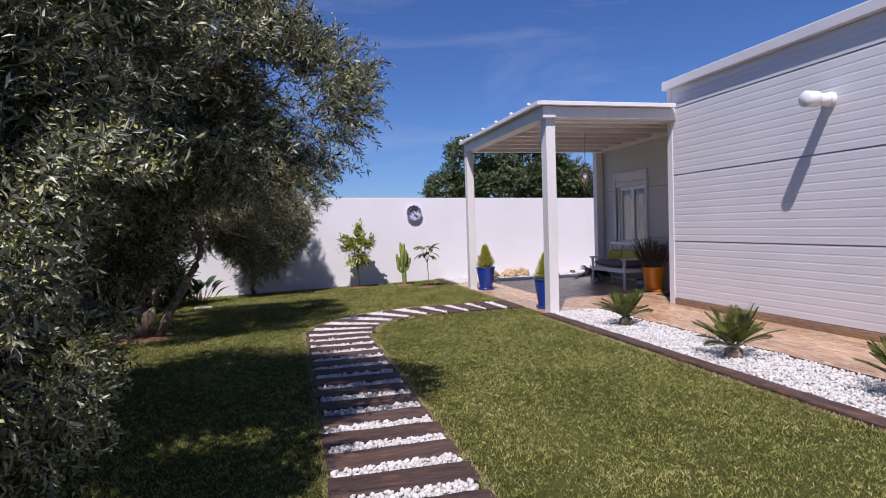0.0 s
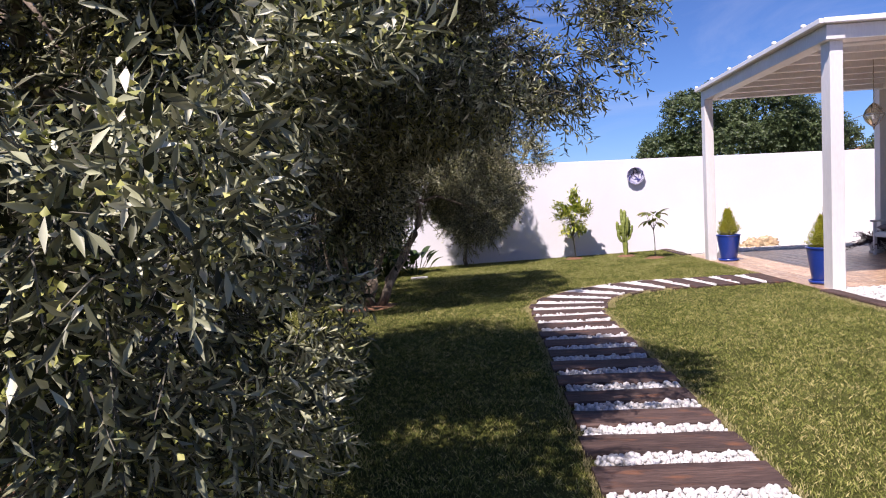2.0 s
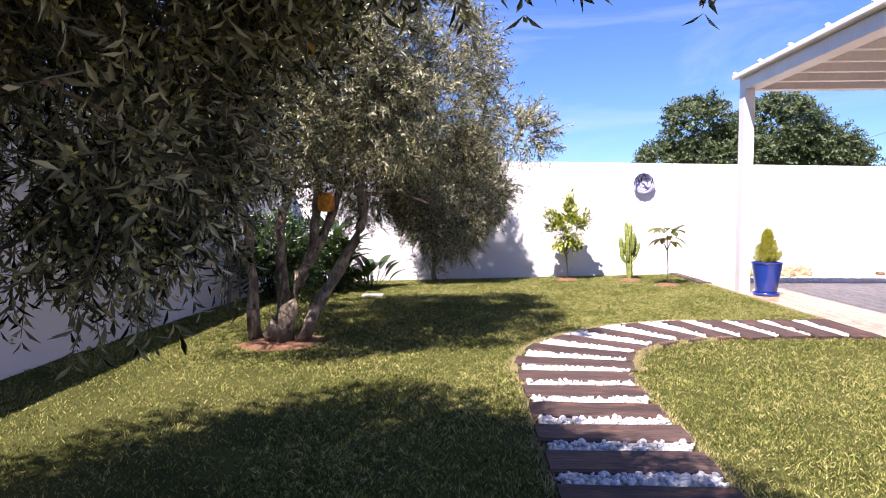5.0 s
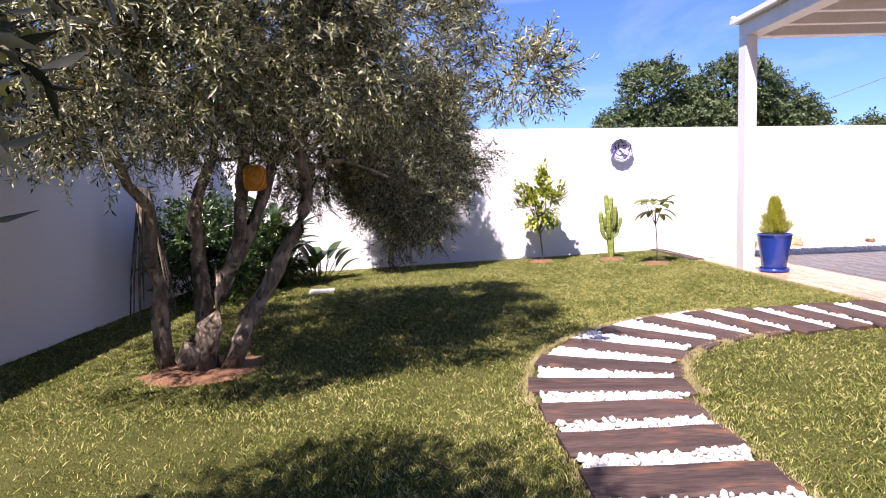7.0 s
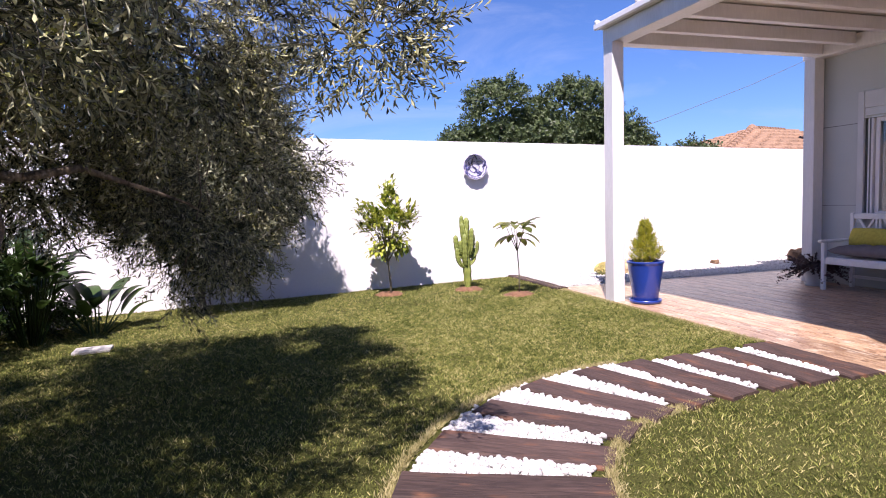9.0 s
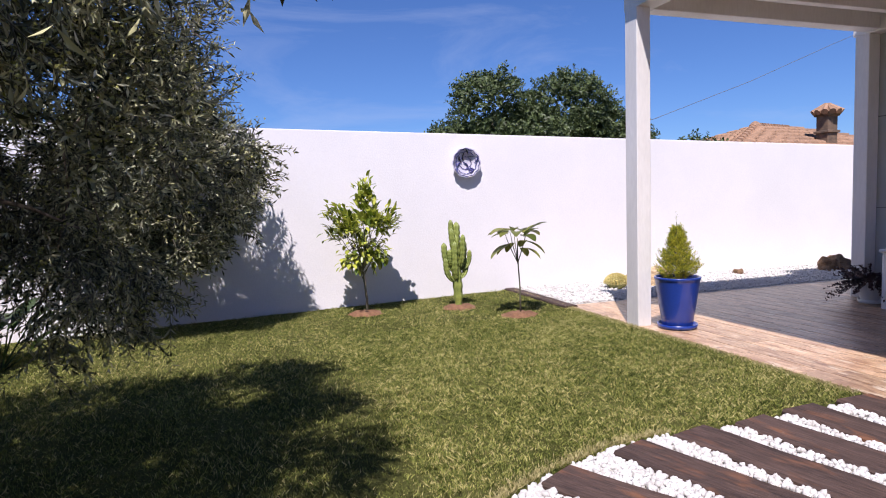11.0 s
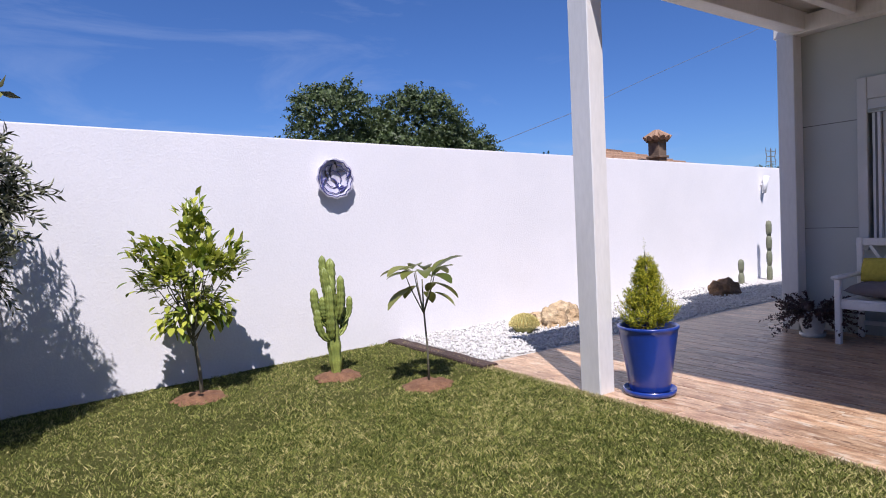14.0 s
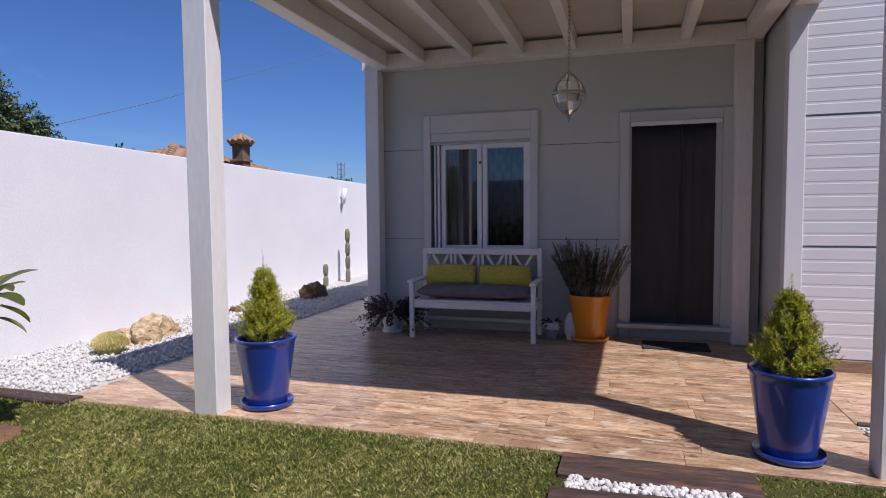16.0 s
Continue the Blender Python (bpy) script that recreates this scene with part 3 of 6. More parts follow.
bm = boxes((FX - 0.002, FX + 0.01, DOOR[1] + 0.1, WIN[0] - 0.09, 2.098, 2.106), (FX - 0.002, FX + 0.01, WIN[1] + 0.1, 11.52, 2.098, 2.106), (FX - 0.002, FX + 0.01, DOOR[1] + 0.1, WIN[0] - 0.09, 1.05, 1.056), (FX - 0.002, FX + 0.01, WIN[1] + 0.1, 11.52, 1.05, 1.056))
part("panel_joint", bm, "joint", facade)
# rest of the house: end wall, back, roof, and the rooms behind the openings, their dimness painted as near-black colour
bm = boxes((FX + 0.25, 11.5, 11.46, 11.71, -0.1, 3.5), (11.25, 11.5, -6.2, 11.46, -0.1, 3.5))
tagged(link_bm("wall_house_end", bm, "facade"), "pale rendered end wall of the house", "wall", kind="structure")
bm = boxes((FX - 0.02, 11.55, CY, 11.76, 3.5, 3.62))
tagged(link_bm("ceiling_house", bm, "render_white"), "flat white house roof", "roof", kind="structure")
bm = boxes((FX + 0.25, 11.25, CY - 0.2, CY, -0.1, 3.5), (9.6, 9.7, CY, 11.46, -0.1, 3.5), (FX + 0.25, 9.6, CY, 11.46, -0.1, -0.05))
tagged(link_bm("wall_room", bm, "room"), "room interior behind the window, coloured near black for indoor shade", "wall", kind="structure")

# clad volume: body, ribbed panels between dark joints, corner trim, coping, skirting
bm = boxes((CX + 0.03, 11.25, -6.2, CY - 0.012, -0.1, 3.60))
clad = tagged(link_bm("wall_clad", bm, "facade"), "house volume clad in white ribbed metal panels", "wall", kind="structure")
JOINTS = (0.10, 1.05, 2.14, 3.23, 3.56)
for z0, z1 in zip(JOINTS, JOINTS[1:]):
    n = max(4, round((z1 - z0) / 0.109))
    prof = []
    for i in range(n):
        a, b = z0 + 0.005 + (z1 - z0 - 0.010) * i / n, z0 + 0.005 + (z1 - z0 - 0.010) * (i + 1) / n
        prof += [(0.0, a + 0.006), (0.0, b - 0.022), (0.0016, b - 0.017), (0.0016, b - 0.002)]
    bm = bmesh.new()
    cols = [[bm.verts.new((CX + d, y, z)) for d, z in prof] for y in (CY - 0.13, -6.2)]
    for i in range(len(prof) - 1):
        bm.faces.new((cols[0][i], cols[1][i], cols[1][i + 1], cols[0][i + 1]))
    part("panel", bm, "clad", clad)
bm = boxes((CX + 0.012, CX + 0.03, -6.2, CY - 0.13, 0.1, 3.56))
part("panel_joint", bm, "clad_joint", clad)
bm = boxes((CX - 0.012, CX + 0.03, CY - 0.13, CY + 0.006, 0.0, 3.56), (CX + 0.03, CX + 0.12, CY - 0.012, CY + 0.006, 0.0, 3.56), bevel=0.004)
part("corner_trim", bm, "clad", clad)
bm = boxes((CX - 0.09, CX + 0.25, -6.2, CY + 0.03, 3.56, 3.70), (CX + 0.25, 11.3, CY - 0.2, CY + 0.03, 3.56, 3.70), bevel=0.008)
part("coping", bm, "clad", clad)
bm = boxes((CX - 0.006, CX + 0.03, -6.2, CY, 0.0, 0.1), bevel=0.004)
part("skirting", bm, "brown", clad, "brown wooden skirting strip")

# ---- pergola ----
pergola = thing("pergola", (0, 0, 0), label="white timber pergola with a solid roof against the house", category="pergola")
for x0, y0, y1, z1 in ((3.665, 11.345, 11.53, 3.05), (3.755, 7.25, 7.46, 3.05), (6.90, 11.51, 11.68, 3.03), (6.91, 7.53, 7.69, 3.03)):
    part("post", boxes((x0, x0 + (0.155 if x0 < 5 else 0.17), y0, y1, 0.0 if x0 > 5 else -0.03, z1), bevel=0.006), "pergola", pergola)
part("front_beam", boxes((3.68, 3.90, 7.18, 11.565, 3.05, 3.23), bevel=0.006), "pergola", pergola)
part("side_beam", boxes((3.90, CX - 0.004, 7.20, 7.40, 3.05, 3.23), bevel=0.006), "pergola", pergola)
part("side_beam", boxes((3.90, 6.96, 11.395, 11.565, 3.05, 3.23), bevel=0.006), "pergola", pergola)
part("side_beam", boxes((3.90, 6.896, 7.455, 7.615, 3.04, 3.22), bevel=0.006), "pergola", pergola)
part("wall_beam", boxes((6.90, FX - 0.004, 7.45, 11.71, 3.03, 3.20), bevel=0.006), "pergola", pergola)
for y in (8.16, 8.72, 9.28, 9.84, 10.41, 10.98):
    part("joist", boxes((3.90, 6.90, y - 0.045, y + 0.045, 3.075, 3.222), bevel=0.005), "pergola", pergola)
part("roof_panel", boxes((3.60, FX - 0.01, 7.42, 11.57, 3.235, 3.26), (3.60, CX - 0.06, 7.14, 7.42, 3.235, 3.26)), "roofsheet", pergola, "cream roof sheets seen from below")
part("roof_edge", boxes((3.57, 3.62, 7.12, 11.59, 3.231, 3.295), (3.62, CX - 0.06, 7.10, 7.14, 3.231, 3.295), bevel=0.006), "pvc", pergola)
for i in range(6):
    bm = bmesh.new()
    lathe(bm, [(0.03, 0), (0.034, 0.03), (0.02, 0.045), (0.0, 0.05)], 12, (3.60, 7.55 + i * 0.8, 3.295))
    part("roof_cap", bm, "pvc", pergola, smooth=True)

# ---- terrace, boardwalk and beds (bases; the tiles come last) ----
bm = boxes((GX, FX, 7.3, 12.72, -0.12, -0.010), (FX, 15.5, 11.71, 12.72, -0.12, -0.010), (4.64, CX, -6.2, 7.3, -0.12, -0.010))
terrace = tagged(link_bm("floor_terrace", bm, "grout"), "terrace paved with wood-look porcelain planks", "floor", kind="structure")
bm = boxes((3.70, 15.5, 12.72, BY, -0.12, 0.0), (3.71, 4.63, -6.2, 7.3, -0.12, -0.005))
tagged(link_bm("gravel_bed", bm, "pebble_base"), "bed of white decorative gravel", "gravel bed", kind="structure")


def sleeper_mesh(name, length, width, height, seed):
    """A weathered sleeper along x with worn edges."""
    rng = random.Random(seed)
    bm = bmesh.new()
    n = max(4, int(length / 0.12))
    rows = []
    for i in range(n + 1):
        x = -length / 2 + length * i / n
        w = width / 2 + rng.uniform(-0.006, 0.006)
        w2 = width / 2 + rng.uniform(-0.006, 0.006)
        z = height + rng.uniform(-0.004, 0.003)
        rows.append([bm.verts.new(p) for p in ((x, -w, -0.06), (x, -w, z - 0.012), (x, -w + 0.012, z), (x, w2 - 0.012, z), (x, w2, z - 0.012), (x, w2, -0.06))])
    for a, b in zip(rows, rows[1:]):
        for k in range(5):
            bm.faces.new((a[k], b[k], b[k + 1], a[k + 1]))
    bm.faces.new(rows[0])
    bm.faces.new(list(reversed(rows[-1])))
    me = bpy.data.meshes.new(name)
    bm.normal_update()
    bm.to_mesh(me)
    bm.free()
    me.materials.append(M["sleeper"])
    return me


# stepping path: sleepers across white pebbles, straight and then curving to the terrace
PC, RI, RO, PXL, PXR = (2.2, 6.85), 1.28, 2.2, 0.0, 0.81
steps = [(0.41, 6.675, 0.86, -4, 0.258)]
y = 6.275
while y > -6:
    steps.append((0.405, y, 0.84, 0, 0.258))
    y -= 0.405
for x, y, a in ((0.465, 7.09, -11), (0.60, 7.50, -23), (0.855, 7.87, -36), (1.21, 8.19, -50), (1.60, 8.41, -61), (2.01, 8.51, -72), (2.385, 8.545, -78), (2.76, 8.55, -82), (3.11, 8.56, -86), (3.50, 8.54, -90)):
    steps.append((x, y, 0.95, a, 0.265 if x < 3.3 else 0.28))
sleeper_kinds = [sleeper_mesh("sleeper", 0.82, 0.235, 0.02, s) for s in range(4)]
rng = random.Random(5)
for i, (x, y, ln, a, w) in enumerate(steps):
    ob = new("sleeper", sleeper_kinds[i % 4])
    ob.matrix_basis = pose(x, y, float(ground_z(x, y)), 0, 0, a + rng.uniform(-1.2, 1.2)) @ Matrix.Diagonal((ln / 0.82 * rng.uniform(0.97, 1.02), w / 0.235 * rng.uniform(0.95, 1.05), 1, 1))
    tagged(ob, "dark brown timber sleeper set across the garden path", "sleeper", group="path sleepers")
for nm, m, ln in (("edging", pose(3.63, 4.2, 0, 0, 0, 90), 5.9), ("edging", pose(3.63, -2.6, 0, 0, 0, 90), 7.6), ("edging", pose(3.66, 13.45, 0, 0, 0, 90), 1.72)):
    me = sleeper_mesh("edging_sleeper", ln, 0.16, 0.03 if ln > 3 else 0.016, int(ln * 10))
    ob = new("edging_sleeper", me)
    ob.matrix_basis = m
    tagged(ob, "dark brown timber sleeper edging the white gravel", "sleeper", group="edging sleepers")
me = sleeper_mesh("edging_board", 13.5, 0.035, 0.02, 3)
ob = new("edging_board", me)
ob.matrix_basis = pose(4.62, 0.54, 0, 0, 0, 90)
tagged(ob, "thin dark timber board between gravel and boardwalk", "edging board")

# base under the path pebbles
bm = bmesh.new()
vs = [bm.verts.new((x, yy, float(ground_z(x, yy)) - 0.003)) for yy in np.linspace(-6, 6.85, 40) for x in (PXL + 0.03, PXR - 0.03)]
for i in range(39):
    bm.faces.new((vs[2 * i], vs[2 * i + 1], vs[2 * i + 3], vs[2 * i + 2]))
prev = (vs[-2], vs[-1])
for a in list(range(174, 89, -6)):
    c, s = math.cos(radians(a)), math.sin(radians(a))
    cur = tuple(bm.verts.new((PC[0] + r * c, PC[1] + r * s, float(ground_z(PC[0] + r * c, PC[1] + r * s)) - 0.003)) for r in (RO - 0.05, RI + 0.05))
    bm.faces.new((prev[0], prev[1], cur[1], cur[0]))
    prev = cur
end = tuple(bm.verts.new((GX - 0.02, yy, -0.003)) for yy in (8.95, 8.19))
bm.faces.new((prev[0], prev[1], end[1], end[0]))
tagged(link_bm("path_bed", bm, "pebble_base"), "pale bed under the path pebbles", "path", kind="structure")

# ---- trees ----
WALKWAY = np.array([(-0.17, -2.5), (-0.4, -1.0), (-0.43, 1.5), (-0.65, 3.6), (-0.4, 5.1), (0.2, 6.5), (0.33, 8.9)])


def off_walkway(p):
    """Distance in plan from the trodden line through the garden."""
    best = np.full(len(p), 1e9)
    for a, b in zip(WALKWAY, WALKWAY[1:]):
        d = b - a
        t = np.clip(((p[:, :2] - a) @ d) / (d @ d), 0, 1)
        best = np.minimum(best, np.linalg.norm(p[:, :2] - a - t[:, None] * d, axis=1))
    return best


def in_lobes(rng, lobes, n, inner=0.5, gap=-0.12, gap_scale=1.1):
    """Points in the outer part of a union of ellipsoids, with gaps, and the outward direction at each."""
    w = np.array([l[6] for l in lobes], float)
    pts, outs = [], []
    for l, k in zip(lobes, (w / w.sum() * n * 1.6).astype(int)):
        d = unit(rng.normal(size=(k, 3)))
        r = inner + (1 - inner) * rng.random(k) ** 0.6
        bumpy = np.array([1 + 0.22 * noise.noise(Vector(v) * 2.3 + Vector(l[:3])) for v in d])
        pts.append(np.array(l[:3]) + d * np.array(l[3:6]) * (r * bumpy)[:, None])
        outs.append(unit(d / np.array(l[3:6])))
    pts, outs = np.concatenate(pts), np.concatenate(outs)
    keep = np.array([noise.noise(Vector(p) * gap_scale) + 0.35 * noise.noise(Vector(p) * gap_scale * 3.1) > gap for p in pts])
    pts, outs = pts[keep], outs[keep]
    order = rng.permutation(len(pts))[:n]
    return pts[order], outs[order]


def sprigs(rng, pts, way, count, leaf, width, sprig_len, spread=0.85):
    """Twigs with pairs of leaves: leaf arrays and stem arrays."""
    n = len(pts)
    way = unit(way)
    ref = unit(np.cross(way, rng.normal(size=(n, 3))))
    ref2 = np.cross(way, ref)
    ln = sprig_len * rng.uniform(0.65, 1.3, n)
    bases, dirs, sides = [], [], []
    for j in range(count):
        t = (0.12 + 0.88 * (j // 2 * 2 + 1) / count)
        ang = (j // 2) * 1.57 + (j % 2) * math.pi + rng.normal(0, 0.35, n)
        rad = ref * np.cos(ang)[:, None] + ref2 * np.sin(ang)[:, None]
        sag = np.array([0, 0, -1.0]) * (0.10 * t * t)
        bases.append(pts + way * (ln * t)[:, None] + sag * ln[:, None])
        dirs.append(way * 0.75 + rad * spread + rng.normal(0, 0.18, (n, 3)) + np.array([0, 0, -0.12]))
        sides.append(np.cross(rad, way) + rng.normal(0, 0.25, (n, 3)))
    b, d, s = (np.concatenate(q) for q in (bases, dirs, sides))
    L = leaf * rng.uniform(0.65, 1.25, len(b))
    return b, d, s, L, L * width, ref, ref2, ln


def stems_np(p0, p1, r0, r1):
    """Three-sided tapered stems."""
    d = unit(p1 - p0)
    s = unit(np.cross(d, np.array([0.3, 0.2, 0.93])))
    t = np.cross(d, s)
    ring = []
    for p, r in ((p0, r0), (p1, r1)):
        for k in range(3):
            a = 2.094 * k
            ring.append(p + (s * math.cos(a) + t * math.sin(a)) * np.broadcast_to(r, len(p0))[:, None])
    v = np.stack(ring, 1).reshape(-1, 3)
    o = np.arange(len(p0))[:, None, None] * 6
    f = (np.array([[0, 1, 4, 3], [1, 2, 5, 4], [2, 0, 3, 5]])[None] + o).reshape(-1, 4)
    return v, f


def wavy(a, b, n, amp, rng, sag=0.0):
    """Points from a to b with some wander."""
    a, b = Vector(a), Vector(b)
    out = []
    for i in range(n + 1):
        t = i / n
        k = math.sin(math.pi * t)
        out.append(a.lerp(b, t) + Vector((rng.gauss(0, amp), rng.gauss(0, amp), rng.gauss(0, amp * 0.6) + sag * k)) * (k if i not in (0, n) else 0))
    return out


def clear_air(p, low=1.62, wide=0.42):
    return ~((off_walkway(p) < wide) & (p[:, 2] < low))


def olive_tree(at, stems, lobes, n_sprigs, seed, label, leaf=0.06, buds=0.6, branches=46, girth=1.0, leaf_material="olive"):
    rng = np.random.default_rng(seed)
    pr = random.Random(seed)
    tree = thing("olive_tree", at, label=label, category="tree", group="olive trees")
    inv = np.array(at)
    tips = []
    for st in stems:
        bm = bmesh.new()
        pts = [Vector(p[:3]) - Vector(at) for p in st]
        fine = []
        for a, b in zip(pts, pts[1:]):
            seg = wavy(a, b, 3, (b - a).length * 0.05, pr)
            fine += seg[:-1]
        fine.append(pts[-1])
        rad = np.interp(np.linspace(0, len(st) - 1, len(fine)), range(len(st)), [p[3] * girth for p in st])
        tube(bm, fine, list(rad), 12, rough=0.75)
        part("trunk", bm, "bark", tree, smooth=True)
        tips += [(Vector(fine[i]), rad[i]) for i in range(len(fine) // 2, len(fine)) if fine[i].z > 1.45]
    bm = bmesh.new()
    pts, outs = in_lobes(rng, lobes, branches, inner=0.35, gap=-9)
    for p in pts:
        p = Vector(p) - Vector(at)
        base, r = min(tips, key=lambda q: (q[0] - p).length + (0.8 if q[0].z > p.z + 0.3 else 0))
        q = np.array([list(p + Vector(at))])
        if not clear_air(q, 1.9, 0.6)[0] or not clear_air((q + np.array(base + Vector(at))) / 2, 1.9, 0.6)[0]:
            continue
        path = wavy(base, p, 6, 0.05, pr, 0.12)
        tube(bm, path, list(np.linspace(min(r * 0.6, 0.03), 0.005, 7)), 6, rough=0.3)
    tagged(part("branchwork", bm, "bark", tree, smooth=True), kind="stuff")
    pts, outs = in_lobes(rng, lobes, n_sprigs, inner=0.4, gap=0.0, gap_scale=1.9)
    way = outs * 0.75 + rng.normal(0, 0.45, (len(pts), 3)) + np.array([0, 0, 0.12])
    low = pts[:, 2] < 1.7
    way[low] += np.array([0, 0, -0.12])
    b, d, s, L, W, ref, ref2, ln = sprigs(rng, pts, way, 16, leaf, 0.235, 0.24)
    keep = clear_air(b) & (b[:, 0] > BX + 0.06) & (b[:, 1] < BY - 0.06) & (b[:, 2] > 0.12)
    v, f = small_leaves_np(b[keep] - inv, d[keep], s[keep], L[keep], W[keep])
    mesh_np("crown", v, f, leaf_material, tree)
    uw = unit(way)
    ok = clear_air(pts, 1.75, 0.5) & clear_air(pts + uw * ln[:, None], 1.75, 0.5) & (pts[:, 1] < BY - 0.35)
    v, f = stems_np(pts[ok] - inv, (pts + uw * ln[:, None])[ok] - inv, 0.0032, 0.0012)
    mesh_np("branchwork", v, f, "twig", tree)
    if buds:
        pick = rng.random(len(pts)) < buds
        p, w = pts[pick], uw[pick]
        k = 7
        bb = np.repeat(p, k, 0) + np.repeat(w * ln[pick][:, None], k, 0) * rng.uniform(0.55, 1.0, (len(p) * k, 1)) + rng.normal(0, 0.016, (len(p) * k, 3))
        ok = clear_air(bb)
        bb = bb[ok]
        v, f = small_leaves_np(bb - inv, rng.normal(size=bb.shape), rng.normal(size=bb.shape), 0.017, 0.012)
        mesh_np("blossom", v, f, "olive_bud", tree, label="pale yellow-green flower buds")
        pick = rng.choice(np.flatnonzero(keep), 60, replace=False)
        for i in pick:
            q = slice(i, i + 1)
            v, f = small_leaves_np(b[q] - inv, d[q] + 0.2, s[q], L[q] * 1.25, W[q] * 1.6)
            mesh_np("withered_leaf", v, f, "old_leaf", tree, label="withered orange leaf")
    return tree


gz = lambda x, y: float(ground_z(x, y))
olive_tree((-2.65, 2.3, gz(-2.65, 2.3)),
           [[(-2.65, 2.3, -0.12, 0.17), (-2.62, 2.3, 0.5, 0.14), (-2.5, 2.35, 1.0, 0.11), (-1.9, 2.45, 1.75, 0.07), (-1.2, 2.5, 2.4, 0.03)],
            [(-2.65, 2.32, 0.4, 0.1), (-2.75, 2.6, 1.1, 0.09), (-2.75, 3.0, 1.9, 0.06), (-2.7, 3.3, 2.9, 0.03)],
            [(-2.6, 2.28, 0.7, 0.09), (-2.4, 1.9, 1.4, 0.07), (-2.1, 1.45, 2.0, 0.04), (-1.8, 1.0, 2.3, 0.02)],
            [(-2.5, 2.35, 1.0, 0.08), (-2.1, 2.8, 1.7, 0.06), (-1.4, 3.0, 2.3, 0.035), (-0.5, 3.05, 2.6, 0.015)]],
           # lobe at height 3.35 is added, mostly out of view, to deepen the lawn shade
           [(-2.15, 2.7, 2.8, 1.7, 1.9, 1.5, 10), (-0.5, 2.85, 2.35, 0.85, 0.95, 0.6, 3.6), (-1.5, 0.78, 1.45, 0.8, 0.7, 0.9, 5.2), (-1.5, 1.4, 2.6, 0.9, 0.8, 0.8, 2.2), (-2.6, 1.05, 1.5, 1.0, 0.8, 0.95, 3.0), (-1.3, 3.2, 2.25, 0.95, 1.0, 0.7, 3.0), (-2.0, 4.1, 1.8, 0.9, 0.6, 0.6, 1.6), (-2.3, 2.6, 3.35, 1.4, 1.6, 0.85, 6), (-1.95, 2.75, 1.75, 0.6, 0.6, 0.55, 2.0), (-1.4, 3.6, 1.65, 0.55, 0.5, 0.55, 1.5)],
           29000, 11, "large olive tree with dense grey-green leaves beside the path", leaf=0.052, buds=0.85, branches=60, girth=0.75)
olive_tree((-2.4, 8.1, gz(-2.4, 8.1)),
           [[(-2.62, 8.18, -0.15, 0.085), (-2.63, 8.15, 0.55, 0.065), (-2.66, 8.15, 1.15, 0.055), (-2.9, 8.0, 1.7, 0.04), (-3.2, 7.7, 2.4, 0.02)],
            [(-2.42, 8.42, -0.15, 0.1), (-2.45, 8.5, 0.55, 0.08), (-2.5, 8.6, 1.0, 0.065), (-2.4, 9.0, 1.8, 0.04), (-2.3, 9.4, 2.6, 0.02)],
            [(-2.28, 8.0, -0.15, 0.12), (-2.12, 8.0, 0.5, 0.09), (-2.0, 8.05, 0.85, 0.075), (-1.95, 8.1, 1.3, 0.06), (-1.9, 8.0, 2.0, 0.045), (-2.0, 7.8, 2.9, 0.02)],
            [(-2.15, 8.05, -0.1, 0.09), (-1.82, 8.1, 0.5, 0.075), (-1.56, 8.15, 0.95, 0.07), (-1.5, 8.2, 1.3, 0.062), (-1.6, 8.25, 1.65, 0.055), (-1.35, 8.3, 2.1, 0.04), (-0.9, 8.4, 2.7, 0.02)],
            [(-2.05, 8.05, 0.7, 0.07), (-1.75, 8.3, 1.5, 0.06), (-1.35, 8.8, 2.1, 0.045), (-0.9, 9.4, 2.35, 0.03), (-0.5, 9.9, 2.2, 0.015)],
            [(-2.35, 8.0, 0.0, 0.14), (-2.36, 7.96, 0.12, 0.1), (-2.33, 7.97, 0.2, 0.04)]],
           [(-2.2, 8.3, 2.75, 2.0, 1.8, 1.25, 10), (-0.9, 8.6, 2.45, 0.88, 0.95, 0.8, 3.0), (-0.66, 9.85, 1.62, 0.74, 0.85, 0.85, 4.8), (-1.75, 9.6, 1.6, 0.5, 0.6, 0.5, 1.5), (-1.0, 9.9, 1.0, 0.26, 0.35, 0.5, 0.22), (0.0, 7.35, 1.9, 0.22, 0.25, 0.15, 0.22), (-2.6, 6.9, 1.95, 1.1, 0.7, 0.55, 2.2), (-1.5, 7.2, 2.2, 1.0, 0.7, 0.6, 2.0), (-2.0, 9.3, 2.3, 1.4, 1.2, 0.8, 3.0), (-1.8, 7.15, 2.8, 1.3, 0.75, 0.8, 2.2)],
           18000, 23, "multi-stemmed olive tree with gnarled trunks on the lawn", leaf=0.05, branches=90, girth=0.76, leaf_material="olive_pale")
olive_tree((-1.1, 13.95, gz(-1.1, 13.95)),
           [[(-1.1, 13.95, -0.15, 0.05), (-1.08, 13.85, 0.4, 0.045), (-1.15, 13.6, 1.0, 0.035), (-1.0, 13.4, 2.0, 0.015)],
            [(-1.08, 13.85, 0.4, 0.035), (-1.5, 13.5, 1.1, 0.025), (-1.8, 13.3, 1.8, 0.01)]],
           [(-0.95, 13.4, 1.55, 0.8, 0.72, 0.95, 4.4), (-0.5, 13.4, 1.6, 0.7, 0.7, 0.75, 2.6)],
           3600, 37, "small dark olive tree with a thin trunk by the white wall", leaf=0.085, buds=0, branches=20)


